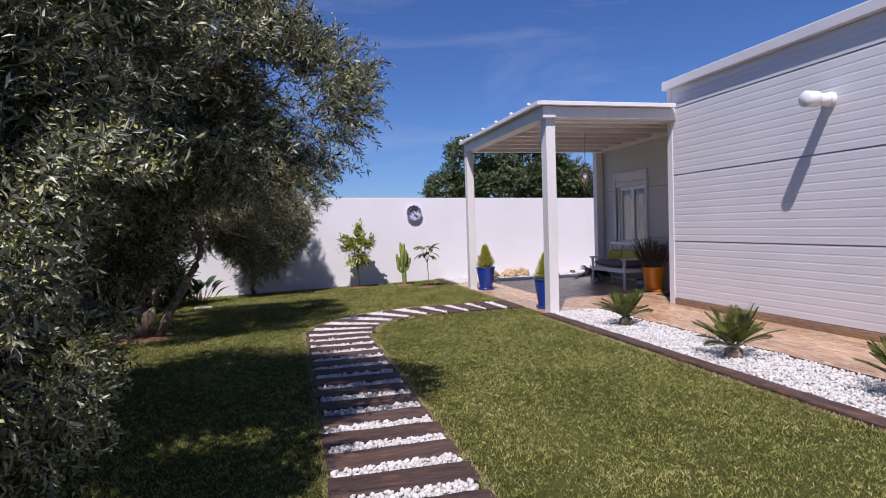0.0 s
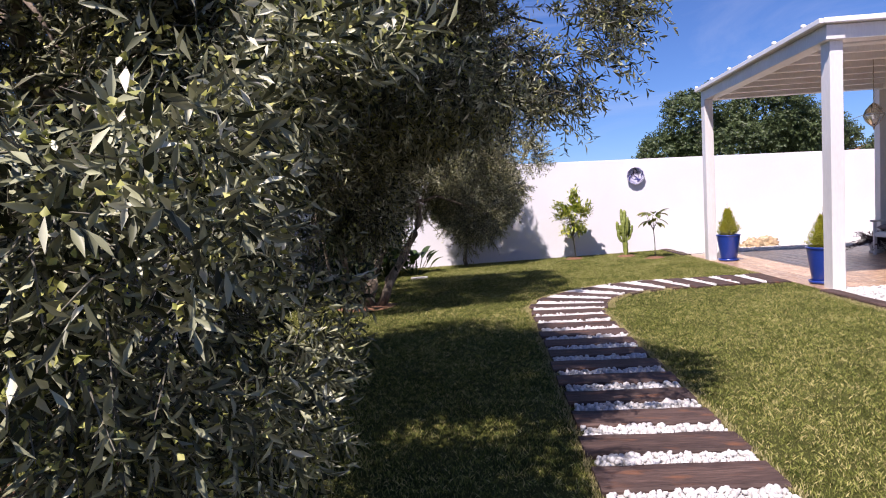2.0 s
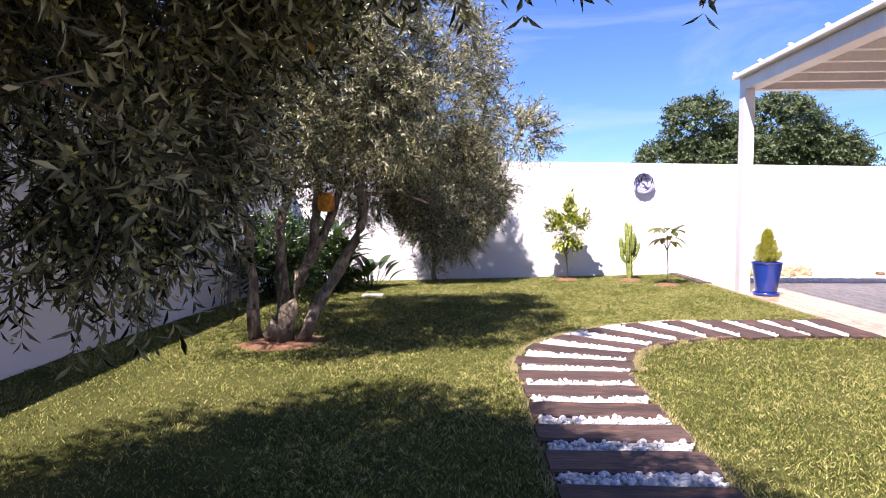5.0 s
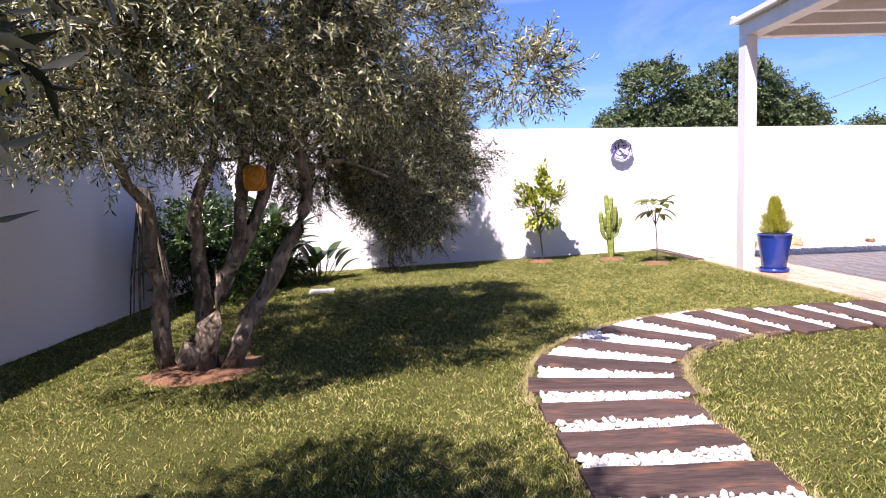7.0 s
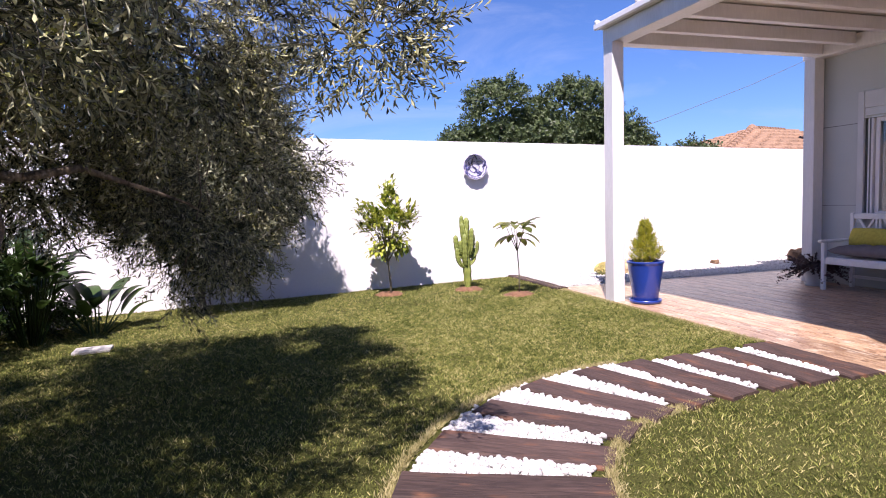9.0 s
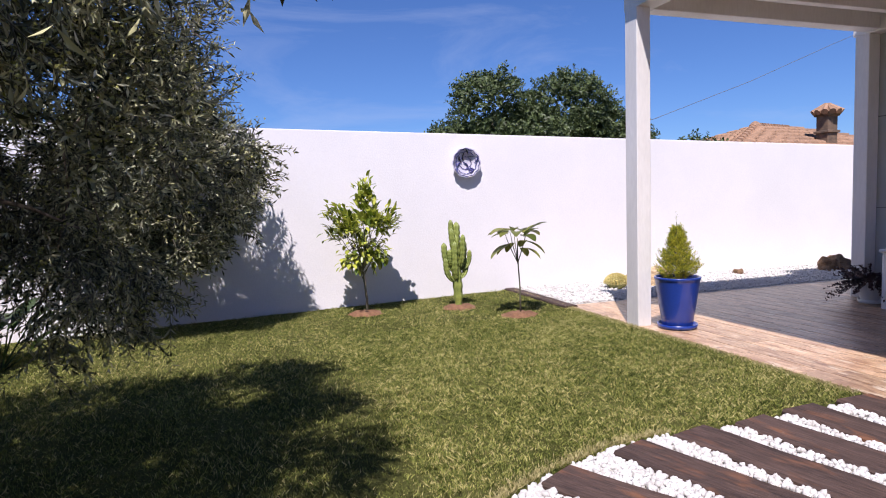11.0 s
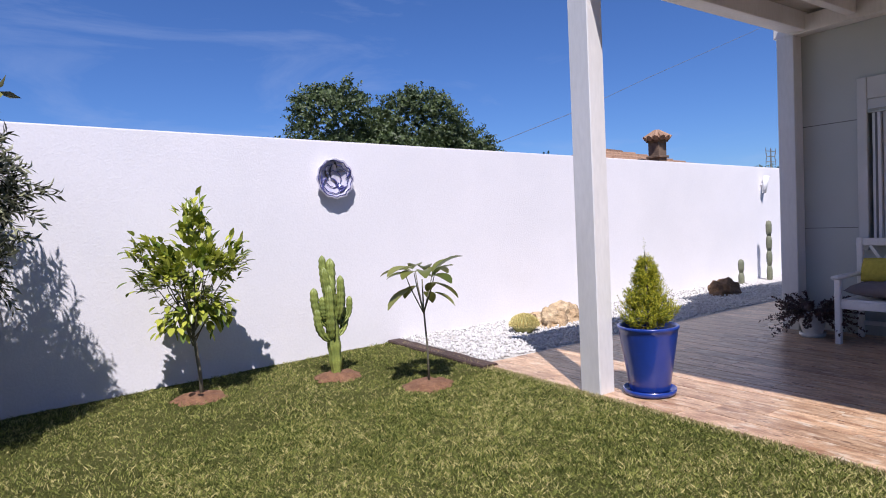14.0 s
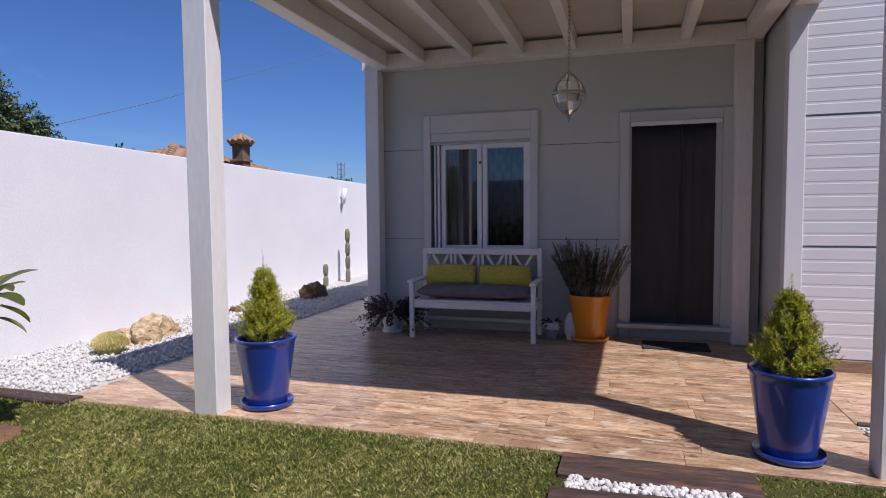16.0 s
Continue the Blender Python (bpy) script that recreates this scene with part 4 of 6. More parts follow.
def soil_patch(x, y, r, seed):
    pr = random.Random(seed)
    bm = bmesh.new()
    c = bm.verts.new((0, 0, 0.03))
    n = 26
    inner = [bm.verts.new((0.6 * r * math.cos(6.283 * i / n), 0.6 * r * math.sin(6.283 * i / n), 0.022 + pr.uniform(-0.008, 0.01))) for i in range(n)]
    outer = []
    for i in range(n):
        rr = r * pr.uniform(0.8, 1.15)
        outer.append(bm.verts.new((rr * math.cos(6.283 * i / n), rr * math.sin(6.283 * i / n), -0.012)))
    for i in range(n):
        j = (i + 1) % n
        bm.faces.new((c, inner[i], inner[j]))
        bm.faces.new((inner[i], outer[i], outer[j], inner[j]))
    ob = link_bm("soil_patch", bm, "soil", smooth=True)
    ob.matrix_basis = pose(x, y, gz(x, y))
    return tagged(ob, "bare reddish soil ring round a trunk", "soil", group="soil patches")


SOIL = ((1.44, 13.68, 0.22), (2.57, 13.40, 0.22), (2.98, 12.54, 0.21), (-2.3, 8.06, 0.44), (-2.65, 2.3, 0.5))
for i, (x, y, r) in enumerate(SOIL):
    soil_patch(x, y, r, i)


# ---- small plants on the lawn ----
def lemon_tree(x, y):
    rng, pr = np.random.default_rng(4), random.Random(4)
    at = (x, y, gz(x, y))
    t = thing("lemon_tree", at, label="young lemon tree with bright green leaves on the lawn", category="tree")
    bm = bmesh.new()
    tube(bm, [(0, 0, -0.06), (0.0, 0.0, 0.2), (-0.03, 0, 0.5), (-0.06, 0, 0.75)], [0.022, 0.02, 0.018, 0.015], 8, 0.2)
    ends = []
    for i in range(22):
        a, h = i * 2.4 + pr.uniform(-0.4, 0.4), pr.uniform(0.76, 1.42)
        r = pr.uniform(0.14, 0.46) * (1.12 - abs(h - 1.12) * 1.15)
        e = (-0.04 + r * math.cos(a), r * math.sin(a) * 0.8, h)
        tube(bm, wavy((-0.05, 0, pr.uniform(0.45, 0.75)), e, 4, 0.02, pr), [0.009, 0.008, 0.006, 0.005, 0.003], 5)
        ends.append(e)
    e = (0.02, 0.0, 1.78)
    tube(bm, wavy((-0.05, 0, 0.7), e, 5, 0.02, pr), [0.01, 0.009, 0.008, 0.006, 0.004, 0.003], 5)
    part("trunk", bm, "twig", t, smooth=True)
    ends = np.array(ends + [e, (0.0, 0, 1.55), (0.01, 0, 1.65), (-0.5, -0.1, 1.42), (0.42, 0, 1.35)])
    p = np.repeat(ends, 46, 0) + rng.normal(0, 0.07, (len(ends) * 46, 3))
    way = unit(p - np.array([-0.04, 0, 0.95])) + rng.normal(0, 0.5, p.shape)
    v, f = big_leaves(p, way, 0.115 * rng.uniform(0.7, 1.2, len(p)), 0.55, droop=0.45, n=3)
    mesh_np("crown", v, f, "lemon", t)
    t.scale = (0.78, 0.78, 0.86)


def cactus_arm(bm, base, top, r, ribs=5, bend=(0, 0, 0)):
    """A ribbed upright cactus joint with a rounded tip."""
    base, top, bend = Vector(base), Vector(top), Vector(bend)
    n, seg = 26, ribs * 6
    rings = []
    for i in range(n + 1):
        t = i / n
        p = base.lerp(top, t) + bend * math.sin(math.pi * min(t * 1.3, 1) * 0.5) * (1 - t)
        k = min(1, 0.72 + t * 1.2) if t < 0.3 else (1 if t < 0.8 else math.sqrt(max(0.0, 1 - ((t - 0.8) / 0.2) ** 2)) * 0.95 + 0.05)
        ring = []
        for j in range(seg):
            a = 2 * math.pi * j / seg
            rr = r * k * (0.6 + 0.4 * abs(math.cos(a * ribs / 2)) ** 1.3) * (1 + 0.09 * math.sin(t * 44))
            ring.append(bm.verts.new(p + Vector((rr * math.cos(a), rr * math.sin(a), 0))))
        rings.append(ring)
    for a, b in zip(rings, rings[1:]):
        for j in range(seg):
            k2 = (j + 1) % seg
            bm.faces.new((a[j], a[k2], b[k2], b[j]))
    bm.faces.new(rings[-1])


def candelabra_cactus(x, y):
    t = thing("cactus", (x, y, gz(x, y)), label="candelabra cactus with upright green arms on the lawn", category="cactus")
    rows = (((0, 0, -0.05), (-0.05, 0, 0.92), 0.072), ((-0.03, 0.02, 0.5), (-0.0, 0.03, 1.05), 0.058), ((-0.04, -0.02, 0.45), (-0.12, -0.03, 0.98), 0.05),
            ((-0.02, 0, 0.28), (-0.22, 0.0, 0.62), 0.045), ((-0.05, 0, 0.42), (-0.24, 0.02, 0.80), 0.045), ((0.0, 0, 0.33), (0.15, 0, 0.60), 0.043), ((-0.01, 0, 0.42), (0.12, 0.01, 0.82), 0.046), ((-0.06, -0.05, 0.35), (-0.09, -0.09, 0.82), 0.05), ((-0.02, 0.06, 0.4), (0.05, 0.09, 0.75), 0.045), ((-0.12, -0.02, 0.5), (-0.17, -0.05, 0.72), 0.035), ((0.06, -0.02, 0.45), (0.2, -0.04, 0.7), 0.035), ((0.02, -0.06, 0.5), (0.05, -0.12, 0.9), 0.042), ((-0.05, 0.02, 0.7), (-0.1, 0.04, 1.08), 0.04))
    for i, (b, tp, r) in enumerate(rows):
        b, tp, r = (b[0] * 0.7, b[1] * 0.7, b[2]), (tp[0] * 0.72, tp[1] * 0.8, tp[2]), r * 0.86
        bm = bmesh.new()
        d = (tp[0] - b[0], tp[1] - b[1], -0.0)
        cactus_arm(bm, b, tp, r, 5, (d[0] * 0.9, d[1] * 0.9, -0.04) if i > 2 else (0, 0, 0))
        part("trunk" if i == 0 else "arm", bm, "cactus", t, smooth=True)


def sapling(x, y):
    rng, pr = np.random.default_rng(9), random.Random(9)
    t = thing("sapling", (x, y, gz(x, y)), label="thin sapling with large drooping leaves on the lawn", category="young tree")
    bm = bmesh.new()
    tube(bm, [(0, 0, -0.05), (0.0, 0, 0.3), (-0.02, 0, 0.62), (-0.02, 0, 0.86)], [0.011, 0.009, 0.008, 0.006], 6)
    for a in (0.3, 1.4, 2.6, 3.7, 5.0):
        tube(bm, [(-0.02, 0, 0.58), (-0.02 + 0.1 * math.cos(a), 0.1 * math.sin(a), 0.8), (-0.02 + 0.14 * math.cos(a), 0.14 * math.sin(a), 0.92)], [0.006, 0.005, 0.003], 5)
    part("trunk", bm, "twig", t, smooth=True)
    ang = np.arange(20) * 2.4
    hi = np.where(np.arange(20) < 13, 0.93, 0.76)
    base = np.stack([-0.02 + 0.1 * np.cos(ang), 0.1 * np.sin(ang), hi + rng.normal(0, 0.025, 20)], 1)
    way = np.stack([np.cos(ang), np.sin(ang), np.where(np.arange(20) % 5 == 0, 0.9, 0.15 - 0.5 * (hi < 0.85))], 1)
    v, f = big_leaves(base, way, 0.25 * rng.uniform(0.75, 1.1, 20), 0.5, droop=0.75)
    mesh_np("leafage", v, f, "medlar", t, smooth=True)


def big_leaves(base, way, length, ratio, droop=0.75, n=6):
    """Broad leaves as bent, folded strips of several segments."""
    vs, fs = [], []
    for b, w, L in zip(base, way, length):
        w = np.array(w) / np.linalg.norm(w)
        side = np.cross(w, [0, 0, 1.0])
        side = side / max(np.linalg.norm(side), 1e-6)
        o = len(vs)
        p = np.array(b, float)
        for i in range(n + 1):
            t = i / n
            wd = L * ratio * 0.5 * (math.sin(math.pi * min(1, t * 0.92 + 0.06)) ** 0.7)
            up = np.cross(side, w)
            vs += [p + side * wd + up * wd * 0.3, p, p - side * wd + up * wd * 0.3]
            w = w + np.array([0, 0, -droop / n * (0.5 + t)])
            w = w / np.linalg.norm(w)
            p = p + w * (L / n)
        for i in range(n):
            a = o + 3 * i
            fs += [(a, a + 1, a + 4, a + 3), (a + 1, a + 2, a + 5, a + 4)]
    return np.array(vs), np.array(fs)


lemon_tree(1.46, 13.70)
candelabra_cactus(2.56, 13.42)
sapling(2.98, 12.55)


def bird_of_paradise(x, y, n, seed, h, label):
    rng = np.random.default_rng(seed)
    t = thing("shrub", (x, y, gz(x, y)), label=label, category="shrub")
    ang = rng.uniform(0, 6.283, n)
    lean = rng.uniform(0.05, 0.4, n)
    tops = np.stack([lean * np.cos(ang), lean * np.sin(ang), h * rng.uniform(0.3, 0.85, n)], 1)
    base = np.stack([0.08 * np.cos(ang), 0.08 * np.sin(ang), np.full(n, -0.03)], 1)
    v, f = stems_np(base, tops, 0.011, 0.007)
    mesh_np("stalk", v, f, "dark_leaf", t)
    way = np.stack([np.cos(ang) * 0.7, np.sin(ang) * 0.7, rng.uniform(0.3, 1.2, n)], 1)
    v, f = big_leaves(tops, way, rng.uniform(0.28, 0.45, n), 0.42, droop=0.9)
    mesh_np("leafage", v, f, "dark_leaf", t, smooth=True)


bird_of_paradise(-2.2, 12.9, 18, 3, 0.45, "low broad-leaved green plant in the shady corner of the wall")
bird_of_paradise(-2.75, 12.55, 70, 5, 1.3, "tall broad-leaved green plant in the shady corner of the wall")
bird_of_paradise(-3.6, 11.7, 20, 8, 1.2, "tall broad-leaved plant beside the shaded wall")



def dense_shrub(x, y, lobes, n, seed, label):
    rng = np.random.default_rng(seed)
    at = (x, y, gz(x, y))
    t = thing("shrub", at, label=label, category="shrub")
    p, o = in_lobes(rng, lobes, n, inner=0.3, gap=-0.3)
    b, d, s, L, W, *_ = sprigs(rng, p, o + rng.normal(0, 0.4, p.shape) + np.array([0, 0, 0.3]), 10, 0.085, 0.4, 0.22)
    keep = (b[:, 0] + x > BX + 0.05) & (b[:, 1] + y < BY - 0.05) & (b[:, 2] > 0.0)
    v, f = leaves_np(b[keep], d[keep], s[keep], L[keep], W[keep])
    mesh_np("foliage", v, f, "dark_leaf", t)
    bm = bmesh.new()
    for l in lobes:
        tube(bm, [(0, 0, -0.05), (l[0] * 0.5, l[1] * 0.5, l[2] * 0.6), l[:3]], [0.03, 0.02, 0.008], 6)
    part("branch", bm, "bark", t)


dense_shrub(-3.4, 11.4, [(0, 0, 0.65, 0.55, 0.8, 0.65, 3), (0.1, 0.8, 0.95, 0.55, 0.65, 0.8, 3)], 800, 61, "dense dark green shrub beside the shaded wall")
dense_shrub(-3.1, 13.2, [(0, 0, 0.4, 0.7, 0.6, 0.42, 3)], 420, 62, "dense dark green shrub in the corner of the walls")

# drooping dry canes by the shaded wall
pr = random.Random(2)
canes = thing("dry_canes", (-3.75, 10.6, gz(-3.75, 10.6)), label="bundle of dry drooping canes against the shaded wall", category="dry plant")
for i in range(16):
    a = pr.uniform(0, 6.28)
    bm = bmesh.new()
    tube(bm, [(0.05 * math.cos(a), 0.05 * math.sin(a), 1.5), (0.12 * math.cos(a), 0.14 * math.sin(a), 1.0), (0.2 * math.cos(a), 0.24 * math.sin(a), 0.45), (0.24 * math.cos(a), 0.28 * math.sin(a), 0.02)], [0.012, 0.012, 0.01, 0.005], 5)
    part("cane", bm, "bark", canes)

# flat cover in the lawn
bm = boxes((-0.17, 0.17, -0.12, 0.12, -0.03, 0.02), bevel=0.006)
ob = link_bm("stone_cover", bm, "stone")
ob.matrix_basis = pose(-2.0, 11.84, gz(-2.0, 11.84), 0, 0, 4)
tagged(ob, "pale stone cover slab set in the lawn", "slab")

# amber lantern hung in the olive
lan = thing("lantern", (-1.83, 8.0, 1.33), label="amber woven lantern hanging in the olive tree", category="lantern")
bm = bmesh.new()
lathe(bm, [(0.05, -0.1), (0.085, -0.08), (0.095, -0.02), (0.09, 0.06), (0.07, 0.1), (0.045, 0.11)], 20)
part("shade", bm, "amber", lan, smooth=True)
for k in range(14):
    a = 6.283 * k / 14
    bm = bmesh.new()
    tube(bm, [(r * math.cos(a + z * 6), r * math.sin(a + z * 6), z) for r, z in ((0.088, -0.08), (0.095, -0.04), (0.096, 0.0), (0.094, 0.04), (0.085, 0.08))], 0.006, 4)
    part("strand", bm, "amber", lan)
bm = bmesh.new()
tube(bm, [(0, 0, 0.11), (0.01, 0, 0.3), (0.03, 0.02, 0.62)], 0.003, 5)
part("cord", bm, "cable", lan)
lan.scale = (0.84, 0.84, 0.9)

# blue hose coiled on the shaded wall
hose = thing("garden_hose", (BX + 0.09, 5.2, 0.55), label="blue garden hose coiled on a hook on the wall", category="hose")
bm = bmesh.new()
pts = []
for i in range(190):
    a = 6.283 * i / 27
    pts.append((0.05 * math.sin(i * 0.37), 0.17 * math.cos(a) * (1 + 0.1 * math.sin(i * 0.21)), 0.26 * math.sin(a) - 0.06 * math.sin(i * 0.13)))
tube(bm, pts, 0.012, 6)
part("coil", bm, "hose", hose, smooth=True)
bm = boxes((-0.085, 0.06, -0.03, 0.03, 0.22, 0.27), bevel=0.006)
part("hook", bm, "cable", hose)


# ---- back bed and wall ----
def rock(name, x, y, z, sx, sy, sz, material, seed, label):
    bm = bmesh.new()
    bmesh.ops.create_icosphere(bm, subdivisions=4, radius=1)
    for v in bm.verts:
        p = v.co.copy()
        k = 1 + 0.5 * noise.noise(p * 1.5 + Vector((seed, 0, 0))) + 0.24 * noise.noise(p * 3.1 + Vector((0, seed, 0))) + 0.1 * noise.noise(p * 7 + Vector((seed, seed, 0)))
        v.co = Vector((p.x * sx * k, p.y * sy * k, max(-0.25, p.z * k) * sz))
    ob = link_bm(name, bm, material, smooth=True)
    ob.matrix_basis = pose(x, y, z)
    return tagged(ob, label, "rock")


rock("rock", 5.72, 13.78, 0.02, 0.38, 0.22, 0.19, "rock", 3.1, "ochre limestone rock lying on white gravel")
rock("rock", 5.42, 13.66, 0.03, 0.2, 0.16, 0.17, "rock", 7.7, "small ochre limestone rock lying on white gravel")
rock("rock", 9.02, 13.62, 0.02, 0.26, 0.2, 0.2, "rock_brown", 5.2, "dark brown rock lying on the gravel")
rock("rock", 7.4, 13.9, 0.01, 0.09, 0.08, 0.09, "rock_brown", 9.4, "small brown stone on the gravel")

t = thing("barrel_cactus", (4.95, 13.58, 0.02), label="golden barrel cactus on white gravel", category="cactus")
bm = bmesh.new()
lathe(bm, [(0.12, -0.02), (0.175, 0.04), (0.19, 0.09), (0.175, 0.15), (0.12, 0.19), (0.05, 0.2), (0, 0.198)], 72, wobble=lambda a, z: 0.93 + 0.07 * abs(math.cos(a * 12)))
part("body", bm, "cactus_gold", t, smooth=True)
rng = np.random.default_rng(1)
a = np.repeat(np.arange(24) * 2 * math.pi / 24, 40)
h = np.tile(np.linspace(0.03, 1.45, 40), 24)
p = np.stack([0.2 * np.cos(h) * np.cos(a), 0.2 * np.cos(h) * np.sin(a), 0.07 + 0.13 * np.sin(h)], 1)
p = np.repeat(p, 8, 0)
q = p + unit(p - np.array([0, 0, 0.08]) + rng.normal(0, 0.16, p.shape)) * 0.04
v, f = stems_np(p, q, 0.0024, 0.001)
mesh_np("spine_cover", v, f, "spine", t, label="golden spines")
t.scale = (0.76, 0.76, 0.85)

for x, y, hh, segs in ((11.22, 14.05, 1.06, 4), (10.35, 14.08, 0.43, 2)):
    t = thing("column_cactus", (x, y, 0.0), label="grey-green column cactus against the white wall" if hh > 1 else "short grey-green column cactus against the wall", category="cactus", group="column cacti")
    for i in range(segs):
        bm = bmesh.new()
        z0, z1 = hh * i / segs - (0.02 if i else 0.05), hh * (i + 1) / segs
        lathe(bm, [(0.032, z0), (0.05, z0 + (z1 - z0) * 0.3), (0.052, z0 + (z1 - z0) * 0.7), (0.037, z1 - 0.015), (0.0, z1)], 32, wobble=lambda a, z: 0.86 + 0.14 * abs(math.cos(a * 4)))
        part("joint", bm, "cactus_grey", t, smooth=True)

t = thing("wall_spotlight", (11.5, BY - 0.01, 1.72), label="small white spotlight fixed to the garden wall", category="lamp")
bm = bmesh.new()
tube(bm, [(-0.03, -0.06, -0.16), (0.0, -0.07, 0.0), (0.03, -0.08, 0.14)], [0.035, 0.045, 0.05], 14)
part("shade", bm, "plastic", t, smooth=True)
part("bracket", boxes((-0.02, 0.02, -0.08, 0.005, -0.02, 0.02)), "plastic", t)

# scalloped ceramic plate on the wall
t = thing("wall_plate", (3.02, BY - 0.085, 1.80), label="scalloped white and blue ceramic plate hung on the wall", category="plate")
bm = bmesh.new()
rings = lathe(bm, [(0.002, 0.0), (0.06, 0.0), (0.1, 0.012), (0.13, 0.03), (0.175, 0.045), (0.205, 0.075), (0.208, 0.07), (0.178, 0.036), (0.13, 0.02), (0.1, 0.002), (0.06, -0.01), (0.002, -0.01)], 64, wobble=lambda a, z: 1 + (0.035 * math.cos(a * 12) if z > 0.06 else 0), cap=False)
bmesh.ops.recalc_face_normals(bm, faces=bm.faces[:])
bmesh.ops.rotate(bm, verts=bm.verts, cent=(0, 0, 0), matrix=Matrix.Rotation(radians(90), 3, "X"))
bmesh.ops.translate(bm, verts=bm.verts, vec=(0, 0.07, 0))
plate = part("dish", bm, "plate_white", t, smooth=True)


def on_plate(r, a):
    """A place on the plate's face, at radius r and angle a."""
    d = np.interp(r, [0.0, 0.06, 0.1, 0.13, 0.175, 0.205], [0.0, 0.0, 0.012, 0.03, 0.045, 0.075])
    return (r * math.cos(a), 0.07 - d - 0.012, r * math.sin(a))


for r in (0.085, 0.15, 0.185):
    bm = bmesh.new()
    tube(bm, [on_plate(r * (1 + 0.03 * math.cos(12 * 6.283 * i / 96)), 6.283 * i / 96) for i in range(97)], 0.0045, 5)
    part("glaze_band", bm, "plate_blue", t)
pr = random.Random(6)
for k in range(14):
    a, r = pr.uniform(0, 6.28), pr.uniform(0.04, 0.17)
    bm = bmesh.new()
    n = 7
    tube(bm, [on_plate(min(0.19, r + 0.02 * i * math.sin(k)), a + 0.11 * i) for i in range(n)], [0.003, 0.007, 0.01, 0.012, 0.01, 0.007, 0.003], 5)
    part("glaze_stroke", bm, "plate_dark" if math.sin(a) > 0.2 else "plate_blue", t)


# ---- pots ----
def round_pot(name, at, r0, r1, h, material, label, category="plant pot", saucer=True, group=""):
    t = thing(name, at, label=label, category=category, group=group)
    bm = bmesh.new()
    z = 0.03 if saucer else 0.0
    lathe(bm, [(r0 * 0.97, z), (r0, z + 0.015), (r1 * 0.94, z + h - 0.06), (r1 * 0.955, z + h - 0.03), (r1, z + h - 0.02), (r1, z + h - 0.006), (r1 * 0.985, z + h), (r1 * 0.93, z + h), (r1 * 0.9, z + h - 0.02), (r1 * 0.88, z + h - 0.08)], 48)
    part("body", bm, material, t, smooth=True)
    if saucer:
        bm = bmesh.new()
        lathe(bm, [(r0 * 1.12, 0.0), (r0 * 1.26, 0.012), (r0 * 1.3, 0.045), (r0 * 1.26, 0.045), (r0 * 1.2, 0.024), (0.0, 0.02)], 48)
        part("saucer", bm, material, t, smooth=True)
    bm = bmesh.new()
    lathe(bm, [(r1 * 0.89, z + h - 0.075), (0.0, z + h - 0.06)], 32)
    part("soil", bm, "soil", t)
    return t, z + h


def conifer(parent, z, r, h, seed):
    """A young conifer: ranks of upswept feathery sprays round a stem, with a ragged outline."""
    rng = np.random.default_rng(seed)
    bm = bmesh.new()
    tube(bm, [(0, 0, z - 0.08), (0.004, 0, z + h * 0.6), (-0.006, 0.004, z + h * 1.04)], [0.014, 0.008, 0.003], 6)
    part("stem", bm, "twig", parent)
    n = 210
    t = rng.random(n) ** 1.25
    a = np.arange(n) * 2.39996 + rng.normal(0, 0.25, n)
    reach = r * 0.94 * (1.03 - t) ** 1.15 * rng.uniform(0.75, 1.12, n)
    root = np.stack([0.012 * np.cos(a), 0.012 * np.sin(a), z - 0.04 + t * h * 0.93], 1)
    out = np.stack([np.cos(a), np.sin(a), np.zeros(n)], 1)
    rise = (0.3 + 0.6 * t) * reach + 0.02
    k = 13
    u = np.tile(np.linspace(0.18, 1.0, k), n)
    rep_ = lambda q: np.repeat(q, k, 0)
    pts = rep_(root) + rep_(out * reach[:, None]) * (u ** 0.85)[:, None]
    pts[:, 2] += rep_(rise) * u ** 1.5
    way = rep_(out) * (1 - 0.6 * u)[:, None] + np.array([0, 0, 1.0]) * (0.35 + 0.9 * u)[:, None] + rng.normal(0, 0.3, pts.shape)
    b, d, s, L, W, *_ = sprigs(rng, pts + rng.normal(0, 0.006, pts.shape), way, 12, 0.015, 0.28, 0.055, spread=0.5)
    v, f = small_leaves_np(b, d, s, L, W)
    mesh_np("foliage", v, f, "conifer", parent)
    ends = root + out * reach[:, None]
    ends[:, 2] += rise
    v, f = stems_np(root, ends, 0.003, 0.0012)
    mesh_np("branchwork", v, f, "twig", parent)
    lead = np.array([[-0.006, 0.004, z + h * 0.95], [-0.006, 0.004, z + h * 1.04], [0.025, 0.01, z + h * 0.9], [-0.03, 0.0, z + h * 0.88]])
    b, d, s, L, W, *_ = sprigs(rng, lead, np.array([[0.05, 0, 1.0], [-0.05, 0, 1], [0.3, 0, 1], [-0.3, 0.1, 1]]), 14, 0.016, 0.2, 0.09, spread=0.55)
    v, f = small_leaves_np(b, d, s, L, W)
    mesh_np("foliage", v, f, "conifer", parent)


for (x, y), seed, hh in (((3.965, 11.15), 1, 0.5), ((3.95, 7.83), 2, 0.44)):
    pot, z = round_pot("blue_pot", (x, y, 0.0), 0.142, 0.213, 0.465, "blue", "glazed cobalt-blue pot with a golden conifer, on a saucer", group="blue pots")
    conifer(pot, z, 0.2, hh, seed)

